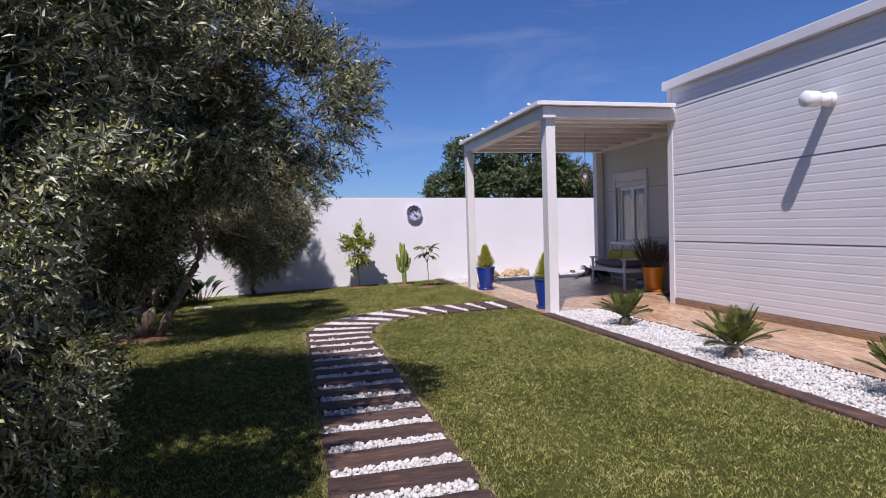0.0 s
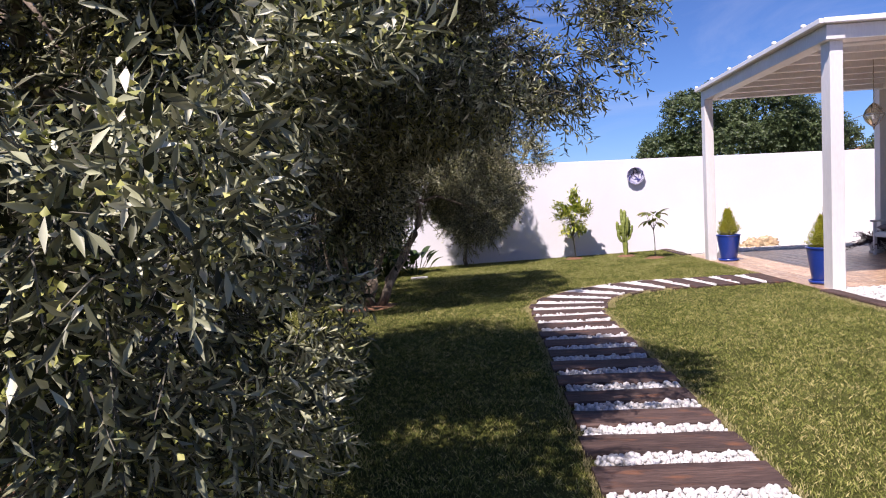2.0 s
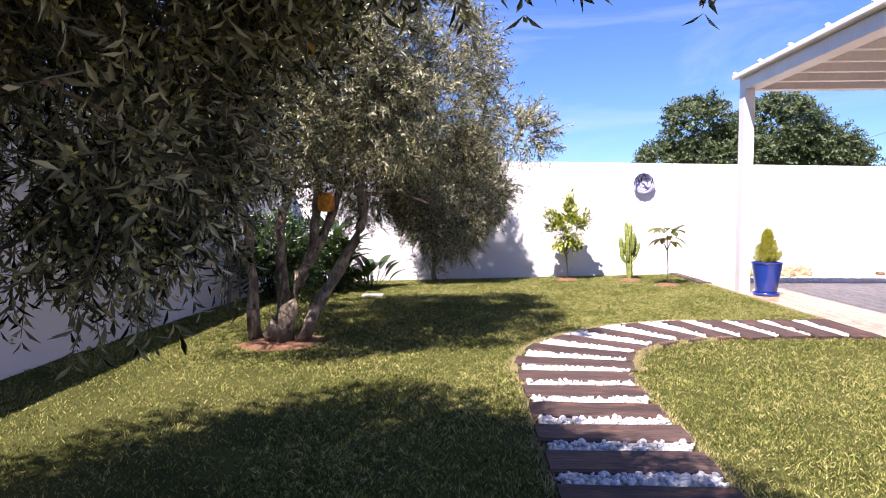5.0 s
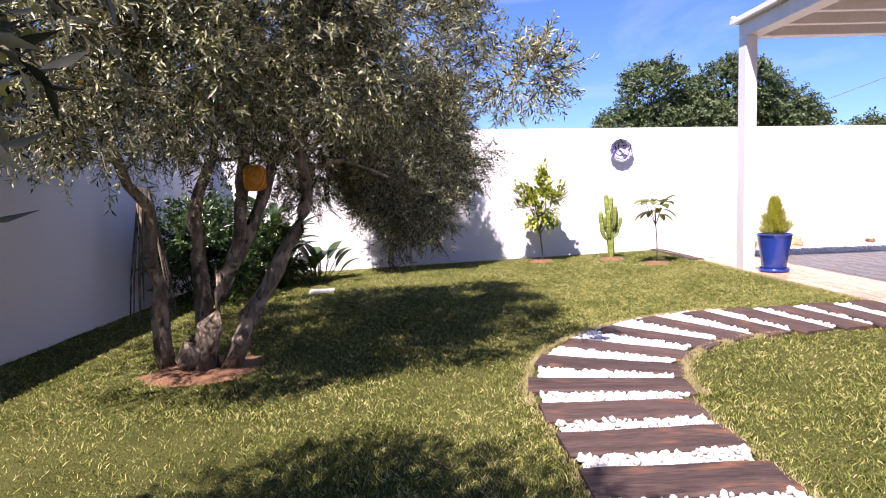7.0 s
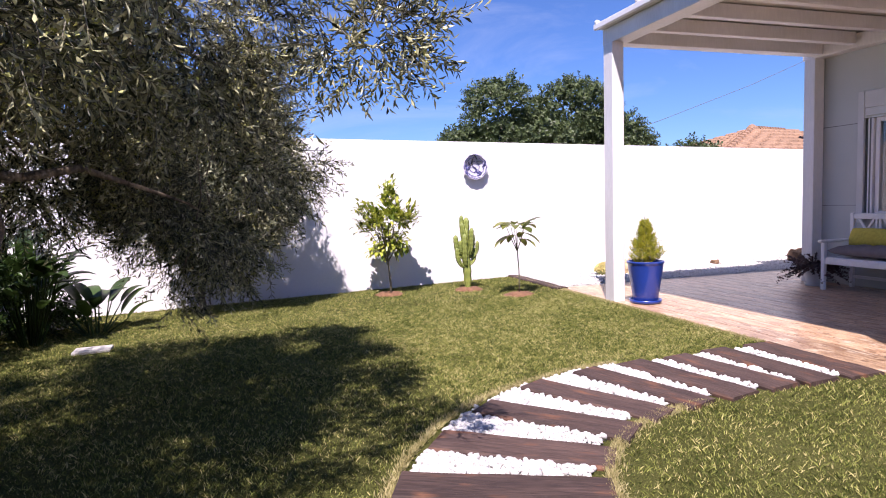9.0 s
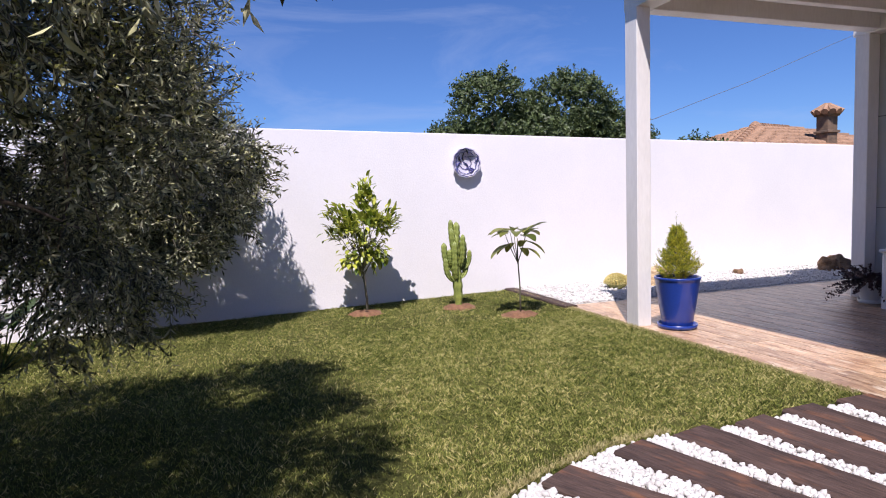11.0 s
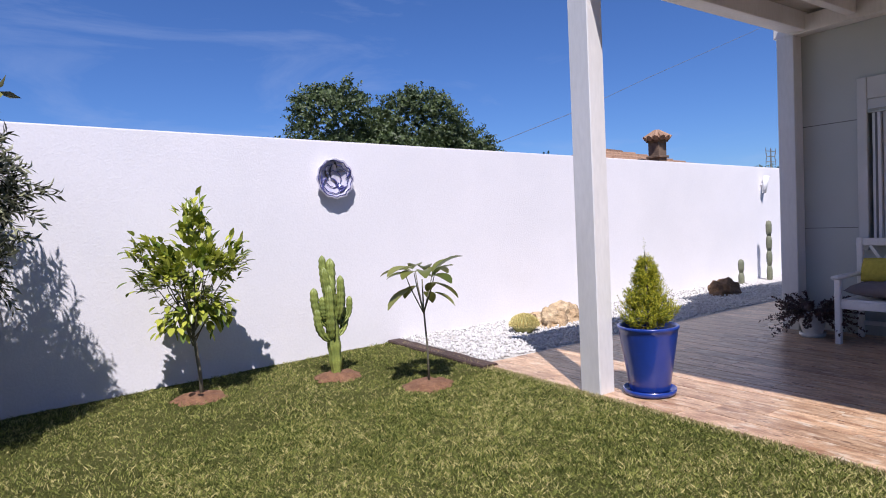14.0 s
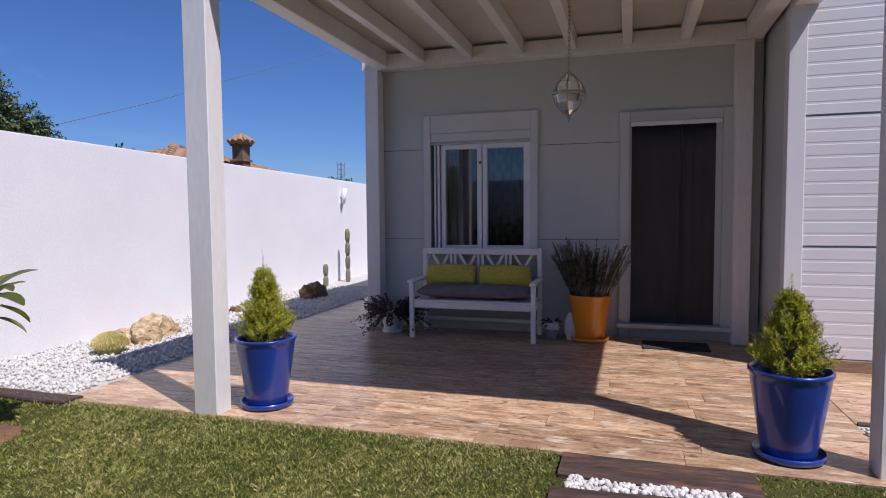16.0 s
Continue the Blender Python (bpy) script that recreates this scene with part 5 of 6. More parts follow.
# orange pot with heather
pot, z = round_pot("orange_pot", (6.80, 9.08, 0.0), 0.155, 0.225, 0.46, "orange", "glazed orange pot with a dark heather, on a saucer")
rng = np.random.default_rng(8)
n = 110
a, r = rng.uniform(0, 6.283, n), 0.18 * np.sqrt(rng.random(n))
p = np.stack([r * np.cos(a), r * np.sin(a), np.full(n, z - 0.05)], 1)
way = unit(np.stack([np.cos(a) * r * 2.6, np.sin(a) * r * 2.6, np.full(n, 1.0)], 1) + rng.normal(0, 0.08, (n, 3)))
v, f = stems_np(p, p + way * 0.3, 0.005, 0.003)
mesh_np("stalk", v, f, "twig", pot)
b, d, s, L, W, *_ = sprigs(rng, p + way * 0.08, way, 60, 0.035, 0.3, 0.5, spread=0.42)
v, f = leaves_np(b, d, s, L, W)
mesh_np("foliage", v, f, "heath", pot)

# white pot with a trailing dark plant
pot, z = round_pot("white_pot", (6.68, 11.28, 0.0), 0.09, 0.13, 0.2, "whitepot", "white pot with a trailing dark red plant, on a saucer")
rng = np.random.default_rng(12)
n = 110
a = rng.uniform(0, 6.283, n)
way = np.stack([np.cos(a), np.sin(a), rng.uniform(0.1, 1.3, n)], 1)
p = np.stack([0.07 * np.cos(a), 0.07 * np.sin(a), np.full(n, z - 0.02)], 1)
b, d, s, L, W, ref, ref2, ln = sprigs(rng, p, way, 26, 0.035, 0.6, 0.33, spread=0.8)
b[:, 2] -= 0.5 * np.maximum(0, np.hypot(b[:, 0], b[:, 1]) - 0.15)
v, f = leaves_np(b, d, s, L, W)
mesh_np("foliage", v, f, "purple", pot)
# little pot
pot, z = round_pot("small_pot", (6.74, 9.47, 0.0), 0.055, 0.08, 0.18, "teal", "small grey pot with a low succulent", saucer=False)
bm = bmesh.new()
lathe(bm, [(0.077, 0.11), (0.083, 0.17), (0.083, 0.185), (0.074, 0.185)], 24)
part("rim", bm, "whitepot", pot, "pale glazed rim", smooth=True)
rng = np.random.default_rng(3)
a = rng.uniform(0, 6.283, 60)
way = np.stack([np.cos(a), np.sin(a), rng.uniform(0.3, 1.5, 60)], 1)
v, f = big_leaves(np.stack([0.03 * np.cos(a), 0.03 * np.sin(a), np.full(60, z - 0.03)], 1), way, rng.uniform(0.06, 0.12, 60), 0.35, n=3)
mesh_np("foliage", v, f, "dark_leaf", pot)
# faceted white vase
vase = thing("vase", (6.77, 9.27, 0.0), label="faceted white ceramic vase on the floor", category="vase")
bm = bmesh.new()
lathe(bm, [(0.045, 0.0), (0.075, 0.1), (0.07, 0.2), (0.03, 0.29), (0.024, 0.29), (0.02, 0.25)], 6)
part("body", bm, "whitepot", vase)

# ---- bench ----
bench = thing("bench", (0, 0, 0), label="white slatted wooden bench against the house wall", category="bench")
BY0, BY1, BXF, BXB = 9.60, 10.98, 6.44, 6.97
for y in (BY0, BY1 - 0.05):
    part("front_leg", boxes((BXF, BXF + 0.05, y, y + 0.05, 0, 0.60), bevel=0.006), "bench", bench)
    part("back_leg", boxes((BXB - 0.05, BXB, y, y + 0.05, 0, 0.96), bevel=0.006), "bench", bench)
    bm = bmesh.new()
    box(bm, BXF - 0.05, BXB - 0.05, y - 0.01, y + 0.06, 0.60, 0.635, bevel=0.012)
    part("armrest", bm, "bench", bench)
    part("side_rail", boxes((BXF + 0.05, BXB - 0.05, y + 0.01, y + 0.04, 0.33, 0.40), bevel=0.004), "bench", bench)
part("front_rail", boxes((BXF + 0.01, BXF + 0.04, BY0 + 0.05, BY1 - 0.05, 0.33, 0.40), bevel=0.004), "bench", bench)
part("back_rail", boxes((BXB - 0.04, BXB - 0.01, BY0 + 0.05, BY1 - 0.05, 0.33, 0.40), bevel=0.004), "bench", bench)
part("stretcher", boxes((BXB - 0.04, BXB - 0.015, BY0 + 0.05, BY1 - 0.05, 0.12, 0.16), bevel=0.004), "bench", bench)
for i in range(6):
    x = BXF + 0.02 + i * 0.083
    part("seat_slat", boxes((x, x + 0.065, BY0 + 0.05, BY1 - 0.05, 0.40, 0.42), bevel=0.005), "bench", bench)
part("top_rail", boxes((BXB - 0.045, BXB - 0.01, BY0 + 0.05, BY1 - 0.05, 0.885, 0.955), bevel=0.006), "bench", bench)
part("lower_rail", boxes((BXB - 0.04, BXB - 0.012, BY0 + 0.05, BY1 - 0.05, 0.52, 0.57), bevel=0.006), "bench", bench)
span = (BY1 - BY0 - 0.1) / 4
for i in range(4):
    y = BY0 + 0.05 + span * i
    if i:
        part("back_slat", boxes((BXB - 0.038, BXB - 0.016, y - 0.03, y - 0.005, 0.57, 0.885)), "bench", bench)
        part("back_slat", boxes((BXB - 0.038, BXB - 0.016, y + 0.02, y + 0.045, 0.57, 0.885)), "bench", bench)
    for sgn in (1, -1):
        bm = bmesh.new()
        c, L = (y + span / 2, 0.7275), math.hypot(span * 0.62, 0.315)
        box(bm, -0.009, 0.009, -L / 2, L / 2, -0.014, 0.014)
        bmesh.ops.transform(bm, matrix=pose(BXB - 0.027 + 0.003 * sgn, c[0], c[1], sgn * math.degrees(math.atan2(0.315, span * 0.62))), verts=bm.verts)
        part("cross_slat", bm, "bench", bench)


def cushion(name, at, sx, sy, sz, material, label, tuft=False, tilt=0.0, seed=0):
    """A stuffed cushion: puffed in the middle, pinched at the corners."""
    bm = bmesh.new()
    nx, ny = 18, 34
    top, bot = [], []
    for i in range(nx + 1):
        for j in range(ny + 1):
            u, v = 2 * i / nx - 1, 2 * j / ny - 1
            puff = ((1 - abs(u) ** 3.2) * (1 - abs(v) ** 5)) ** 0.55
            x, y = u * sx / 2 * (1 - 0.05 * v * v), v * sy / 2 * (1 - 0.04 * u * u)
            k = 1.0
            if tuft:
                k = 0.72 + 0.28 * abs(math.sin(math.pi * (v + 1) * 3)) ** 0.6 * abs(math.sin(math.pi * (u + 1) * 1.5 + 0.001)) ** 0.3
            wr = 0.05 * noise.noise(Vector((x * 14, y * 9, seed)))
            top.append(bm.verts.new((x, y, sz / 2 * puff * (k + wr))))
            bot.append(bm.verts.new((x, y, -sz / 2 * puff * (0.9 if not tuft else 0.8))))
    w = ny + 1
    for i in range(nx):
        for j in range(ny):
            a = i * w + j
            bm.faces.new((top[a], top[a + w], top[a + w + 1], top[a + 1]))
            bm.faces.new((bot[a], bot[a + 1], bot[a + w + 1], bot[a + w]))
    bmesh.ops.remove_doubles(bm, verts=bm.verts, dist=0.0008)
    ob = link_bm(name, bm, material, smooth=True)
    ob.matrix_basis = pose(*at, 0, tilt, 0)
    return tagged(ob, label, "cushion", group="bench cushions")


cushion("seat_cushion", ((BXF + BXB) / 2 - 0.02, (BY0 + BY1) / 2, 0.50), 0.5, 1.29, 0.17, "cushion", "long grey tufted cushion on the white bench", True)
cushion("pillow", (6.84, 10.62, 0.66), 0.24, 0.58, 0.13, "yellow", "yellow patterned pillow leaning on the bench back", tilt=-72, seed=2)
cushion("pillow", (6.84, 10.0, 0.66), 0.24, 0.58, 0.13, "yellow", "yellow patterned pillow leaning on the bench back", tilt=-74, seed=5)

# ---- window ----
Y0, Y1, Z0, Z1 = WIN
win = thing("window_1", (0, 0, 0), label="white double window with a roller shutter box and curtains", category="window", kind="structure")
part("surround", boxes((FX - 0.035, FX + 0.02, Y0 - 0.085, Y0, Z0 - 0.09, 2.49), (FX - 0.035, FX + 0.02, Y1, Y1 + 0.085, Z0 - 0.09, 2.49), (FX - 0.03, FX + 0.02, Y0, Y1, Z1 - 0.02, 2.49), bevel=0.005), "surround", win)
part("sill", boxes((FX - 0.07, FX + 0.1, Y0 - 0.1, Y1 + 0.1, Z0 - 0.04, Z0), bevel=0.006), "pvc", win)
part("shutter_box", boxes((FX - 0.02, FX + 0.12, Y0, Y1, 2.15, Z1 - 0.022), bevel=0.004), "surround", win)
part("shutter_edge", boxes((FX - 0.025, FX - 0.021, Y0, Y1, 2.16, 2.185)), "metal", win)
part("guide_rail", boxes((FX + 0.0, FX + 0.08, Y1 - 0.10, Y1 - 0.03, Z0, 2.148), (FX + 0.0, FX + 0.08, Y0, Y0 + 0.03, Z0, 2.148), bevel=0.004), "pvc", win)
part("guide_slot", boxes((FX - 0.002, FX + 0.0, Y1 - 0.075, Y1 - 0.055, Z0, 2.148)), "joint", win)
for k, (a, b) in enumerate(((Y0 + 0.03, 10.31), (10.32, Y1 - 0.11))):
    fr = part("sash", boxes((FX + 0.03, FX + 0.09, a, a + 0.055, Z0, 2.15), (FX + 0.03, FX + 0.09, b - 0.055, b, Z0, 2.15), (FX + 0.03, FX + 0.09, a + 0.055, b - 0.055, 2.095, 2.15), (FX + 0.03, FX + 0.09, a + 0.055, b - 0.055, Z0, Z0 + 0.06), bevel=0.004), "pvc", win)
    pane = part("pane", boxes((FX + 0.055, FX + 0.063, a + 0.05, b - 0.05, Z0 + 0.055, 2.1)), "glass", fr, "clear reflecting glass")
    pane.visible_shadow = False
part("handle", boxes((FX + 0.012, FX + 0.03, 10.325, 10.345, 1.92, 1.95)), "cable", win, "small black catch")


def curtain(y0, y1, z0, z1, x, folds, material, label):
    bm = bmesh.new()
    n = folds * 8
    cols = []
    for i in range(n + 1):
        t = i / n
        d = 0.022 * math.sin(t * folds * 6.283) + 0.008 * math.sin(t * folds * 15)
        cols.append([bm.verts.new((x + d * (1 + 0.3 * k), y0 + (y1 - y0) * t, z0 + (z1 - z0) * k)) for k in (0, 0.33, 0.66, 1)])
    for a, b in zip(cols, cols[1:]):
        for k in range(3):
            bm.faces.new((a[k], b[k], b[k + 1], a[k + 1]))
    bmesh.ops.solidify(bm, geom=bm.faces[:], thickness=0.003)
    ob = link_bm("curtain", bm, material, smooth=True)
    return tagged(ob, label, "curtain", group="window curtains")


def damask(m):
    """Adds a diamond lattice of darker figures to a cloth material."""
    n, l = m.node_tree.nodes, m.node_tree.links
    b = n["Principled BSDF"]
    src = b.inputs["Base Color"].links[0].from_socket
    tc = n.new("ShaderNodeTexCoord")
    sep = n.new("ShaderNodeSeparateXYZ")
    l.new(tc.outputs["Object"], sep.inputs[0])
    vals = []
    for sgn in (1, -1):
        ma = n.new("ShaderNodeMath")
        ma.operation = "MULTIPLY_ADD"
        ma.inputs[1].default_value = 26.0 * sgn
        l.new(sep.outputs["Y"], ma.inputs[0])
        mz = n.new("ShaderNodeMath")
        mz.operation = "MULTIPLY"
        mz.inputs[1].default_value = 15.0
        l.new(sep.outputs["Z"], mz.inputs[0])
        l.new(mz.outputs[0], ma.inputs[2])
        si = n.new("ShaderNodeMath")
        si.operation = "SINE"
        l.new(ma.outputs[0], si.inputs[0])
        vals.append(si.outputs[0])
    pr2 = n.new("ShaderNodeMath")
    pr2.operation = "MULTIPLY"
    l.new(vals[0], pr2.inputs[0])
    l.new(vals[1], pr2.inputs[1])
    ab = n.new("ShaderNodeMath")
    ab.operation = "ABSOLUTE"
    l.new(pr2.outputs[0], ab.inputs[0])
    mr = n.new("ShaderNodeMapRange")
    mr.inputs["From Min"].default_value, mr.inputs["From Max"].default_value = 0.1, 0.6
    mr.inputs["To Min"].default_value, mr.inputs["To Max"].default_value = 0.6, 1.15
    l.new(ab.outputs[0], mr.inputs["Value"])
    hs = n.new("ShaderNodeHueSaturation")
    l.new(src, hs.inputs["Color"])
    l.new(mr.outputs["Result"], hs.inputs["Value"])
    l.new(hs.outputs["Color"], b.inputs["Base Color"])


damask(M["curtain_dark"])
curtain(9.84, 10.26, Z0 - 0.05, 2.2, FX + 0.17, 5, "curtain_dark", "dark grey damask curtain drawn behind the window")
curtain(10.58, 10.80, Z0 - 0.05, 2.2, FX + 0.17, 4, "curtain", "pale lace curtain gathered behind the window")

# ---- door ----
Y0, Y1, Z0, Z1 = DOOR
door = thing("door_1", (0, 0, 0), label="white-framed house door with a dark two-part insect curtain", category="door", kind="structure")
part("frame", boxes((FX - 0.04, FX + 0.02, Y0 - 0.09, Y0 + 0.01, 0.0, Z1 + 0.1), (FX - 0.04, FX + 0.02, Y1 - 0.01, Y1 + 0.09, 0.0, Z1 + 0.1), (FX - 0.036, FX + 0.02, Y0 + 0.01, Y1 - 0.01, Z1 - 0.01, Z1 + 0.1), bevel=0.005), "facade", door)
part("jamb", boxes((FX + 0.02, FX + 0.12, Y0, Y0 + 0.07, Z0, Z1), (FX + 0.02, FX + 0.12, Y1 - 0.03, Y1, Z0, Z1), bevel=0.004), "facade", door)
part("threshold", boxes((FX - 0.12, FX + 0.12, Y0 - 0.11, Y1 + 0.11, 0.115, Z0), bevel=0.006), "facade", door)
part("roller_cassette", boxes((FX - 0.055, FX - 0.012, Y0 + 0.02, Y1 - 0.02, Z1 - 0.055, Z1 - 0.012), bevel=0.006), "pvc", door, "bright white roller cassette")
for a, b, x in ((Y0 + 0.05, 8.165, FX + 0.03), (8.172, Y1 - 0.02, FX + 0.036)):
    bm = bmesh.new()
    n = 26
    cols = [[bm.verts.new((x + 0.002 * math.sin(i * 0.9) + 0.0015 * math.sin(i * 2.3 + k), a + (b - a) * i / n, Z0 + (Z1 - 0.05 - Z0) * k / 8)) for k in range(9)] for i in range(n + 1)]
    for p, q in zip(cols, cols[1:]):
        for k in range(8):
            bm.faces.new((p[k], q[k], q[k + 1], p[k + 1]))
    bmesh.ops.solidify(bm, geom=bm.faces[:], thickness=0.002)
    part("insect_curtain", bm, "mesh", door, "dark grey insect mesh", smooth=True)
part("centre_strip", boxes((FX + 0.018, FX + 0.026, 8.155, 8.182, Z0, Z1 - 0.05)), "cable", door, "black closing strip")
ob = link_bm("doormat", boxes((6.50, 6.86, 7.92, 8.55, 0.0, 0.016), bevel=0.004), "rubber")
tagged(ob, "dark rubber doormat on the tiles before the door", "doormat")

# ---- hanging lamp ----
lamp = thing("pendant_lamp", (5.4, 9.17, 3.125), label="small glass and pale metal lantern hung on a chain", category="lamp")
bm = bmesh.new()
lathe(bm, [(0.06, 0.13), (0.055, 0.11), (0.02, 0.08), (0.006, 0.065), (0.006, -0.05), (0.0, -0.055)], 18)
part("canopy", bm, "metal", lamp, smooth=True)
for i in range(17):
    bm = bmesh.new()
    z = -0.06 - i * 0.034
    tube(bm, [((0.009 * math.cos(a)) * (1 if i % 2 else 0.2), (0.009 * math.cos(a)) * (0.2 if i % 2 else 1), z - 0.02 + 0.021 * math.sin(a)) for a in np.linspace(0, 6.283, 11)], 0.0036, 5)
    part("chain_link", bm, "metal", lamp)
bm = bmesh.new()
lathe(bm, [(0.012, -0.62), (0.05, -0.655), (0.1, -0.71), (0.13, -0.78), (0.132, -0.81), (0.11, -0.87), (0.06, -0.935), (0.015, -0.97)], 8)
bowl = part("glass_bowl", bm, "lampglass", lamp, "clear faceted glass")
for k in range(8):
    a = 6.283 * k / 8
    bm = bmesh.new()
    tube(bm, [(r * math.cos(a), r * math.sin(a), z) for r, z in ((0.014, -0.62), (0.053, -0.655), (0.103, -0.71), (0.134, -0.78), (0.136, -0.81), (0.113, -0.87), (0.062, -0.935), (0.016, -0.97))], 0.0045, 5)
    part("rib", bm, "metal", bowl)
bm = bmesh.new()
tube(bm, [(0.136 * math.cos(a), 0.136 * math.sin(a), -0.795) for a in np.linspace(0, 6.283, 25)], 0.007, 6)
part("ring", bm, "metal", bowl)
bm = bmesh.new()
lathe(bm, [(0.02, -0.965), (0.012, -0.99), (0.016, -1.0), (0.0, -1.03)], 12)
part("finial", bm, "metal", bowl, smooth=True)

# ---- wall lamp on the cladding ----
wl2 = thing("wall_lamp", (CX, 4.25, 2.76), label="white tubular spotlight on the clad wall", category="lamp")
bm = bmesh.new()
tube(bm, [(0.0, 0, 0), (-0.03, 0, 0)], 0.09, 24)
part("base", bm, "plastic", wl2, smooth=True)
bm = bmesh.new()
tube(bm, [(-0.03, 0, 0), (-0.05, 0, 0), (-0.2, 0, 0)], [0.045, 0.075, 0.075], 24)
part("body", bm, "plastic", wl2, smooth=True)
bm = bmesh.new()
tube(bm, [(-0.2, 0, 0), (-0.215, 0, 0), (-0.36, 0, 0), (-0.375, 0, 0)], [0.08, 0.095, 0.095, 0.085], 24)
part("head", bm, "plastic", wl2, smooth=True)


# ---- cycads in the gravel ----
def cycad(x, y, seed, r=0.42):
    rng, pr = np.random.default_rng(seed), random.Random(seed)
    t = thing("cycad", (x, y, 0.0), label="low cycad with stiff arching fronds in white gravel", category="cycad", group="cycads")
    bm = bmesh.new()
    lathe(bm, [(0.07, -0.03), (0.085, 0.04), (0.075, 0.1), (0.03, 0.14), (0.0, 0.15)], 22, wobble=lambda a, z: 1 + 0.14 * math.sin(a * 7 + z * 80))
    part("trunk", bm, "bark", t)
    for i in range(26):
        a = i * 2.4 + pr.uniform(-0.2, 0.2)
        lift = pr.uniform(0.4, 1.3)
        L = r * pr.uniform(0.8, 1.12)
        n = 22
        pts, p, w = [], np.array([0.03 * math.cos(a), 0.03 * math.sin(a), 0.12]), np.array([math.cos(a) * math.cos(lift), math.sin(a) * math.cos(lift), math.sin(lift)])
        for k in range(n + 1):
            pts.append(p.copy())
            w = unit(w + np.array([0, 0, -0.022]))
            p = p + w * L / n
        pts = np.array(pts)
        tan = unit(np.gradient(pts, axis=0))
        side = unit(np.cross(tan, np.array([0, 0, 1.0])))
        k = np.arange(3, n + 1)
        base = np.concatenate([pts[k], pts[k]])
        up = np.cross(side, tan)
        way = np.concatenate([side[k] + tan[k] * 0.75 + up[k] * 0.35, -side[k] + tan[k] * 0.75 + up[k] * 0.35])
        ll = np.tile(0.13 * np.sin(np.pi * (0.12 + 0.82 * k / n)) + 0.02, 2)
        v, f = leaves_np(base, way, np.concatenate([up[k], up[k]]) + np.concatenate([tan[k], tan[k]]), ll, 0.011, bend=0.2)
        sv, sf = stems_np(pts[:-1], pts[1:], 0.005, 0.004)
        tri = np.concatenate([sf[:, [0, 1, 2]], sf[:, [0, 2, 3]]]) + len(v)
        mesh_np("frond", np.concatenate([v, sv]), np.concatenate([f, tri]), "cycad", t)


cycad(4.10, 3.58, 1)
cycad(4.17, 5.72, 2, 0.4)
cycad(4.3, 1.95, 3, 0.36)


# ---- beyond the wall ----
def far_tree(at, lobes, n, seed, leaf, label):
    rng, pr = np.random.default_rng(seed), random.Random(seed)
    t = thing("tree", at, label=label, category="tree", group="trees beyond the wall")
    bm = bmesh.new()
    tube(bm, wavy((0, 0, 0), (0.2, 0, 1.6), 4, 0.06, pr), [0.24, 0.21, 0.18, 0.16, 0.14], 10, 0.3)
    for l in lobes:
        tube(bm, wavy((0.2, 0, 1.5), l[:3], 4, 0.08, pr), [0.1, 0.08, 0.06, 0.045, 0.025], 7, 0.3)
    part("trunk", bm, "bark", t, smooth=True)
    p, o = in_lobes(rng, lobes, n, inner=0.55, gap=-0.18, gap_scale=0.7)
    b, d, s, L, W, *_ = sprigs(rng, p, o + rng.normal(0, 0.5, p.shape), 10, leaf, 0.55, leaf * 3.2, spread=0.9)
    v, f = leaves_np(b, d, s, L, W)
    mesh_np("crown", v, f, "oak", t)


far_tree((8.85, 25.0, -0.45), [(-0.9, 0, 4.5, 1.15, 1.2, 1.3, 4), (1.95, 0.1, 4.5, 1.65, 1.5, 1.35, 5.5), (3.4, 0, 3.85, 1.3, 1.25, 1.2, 4), (-2.2, 0.1, 3.35, 0.8, 0.9, 0.8, 1.6), (4.4, 0, 3.4, 0.75, 0.85, 0.75, 1.2), (0.6, 0, 3.45, 2.5, 1.5, 1.25, 5)], 7800, 41, 0.115, "broad dark green tree standing beyond the garden wall")
far_tree((13.4, 22.0, -0.45), [(0.2, 0, 2.6, 0.9, 0.8, 0.75, 2)], 420, 44, 0.12, "dark green bush showing over the garden wall")
far_tree((25.4, 21.4, -0.45), [(0, 0, 2.4, 1.0, 0.8, 0.8, 2)], 420, 45, 0.12, "dark green bush showing over the garden wall")

# neighbouring house: hipped pantile roof and a chimney
house = thing("house", (18.0, 24.0, -0.45), label="neighbouring house with a terracotta pantile roof", category="house")
HX0, HX1, HY0, HY1, EZ, PZ = -4.6, 6.2, -3.4, 3.4, 2.75, 4.1
part("wall", boxes((HX0 + 0.4, HX1 - 0.4, HY0 + 0.4, HY1 - 0.4, 0.0, EZ + 0.1)), "render_white", house)
bm = bmesh.new()
q = [bm.verts.new(p) for p in ((HX0, HY0, EZ), (HX1, HY0, EZ), (HX1, HY1, EZ), (HX0, HY1, EZ), (0, 0, PZ), (1.6, 0, PZ - 0.08))]
for idx in ((0, 1, 5, 4), (1, 2, 5), (2, 3, 4, 5), (3, 0, 4), (3, 2, 1, 0)):
    bm.faces.new([q[i] for i in idx])
roof = part("roof", bm, "terracotta", house)


def on_roof(x, y):
    """Height of the two roof planes that face the garden."""
    if x < 0 and abs(y) < -x * HY1 / -HX0 + 0.001:
        return EZ + (PZ - EZ) * (x - HX0) / -HX0
    return EZ + (PZ - EZ - 0.03 * max(0, x)) * (y - HY0) / -HY0


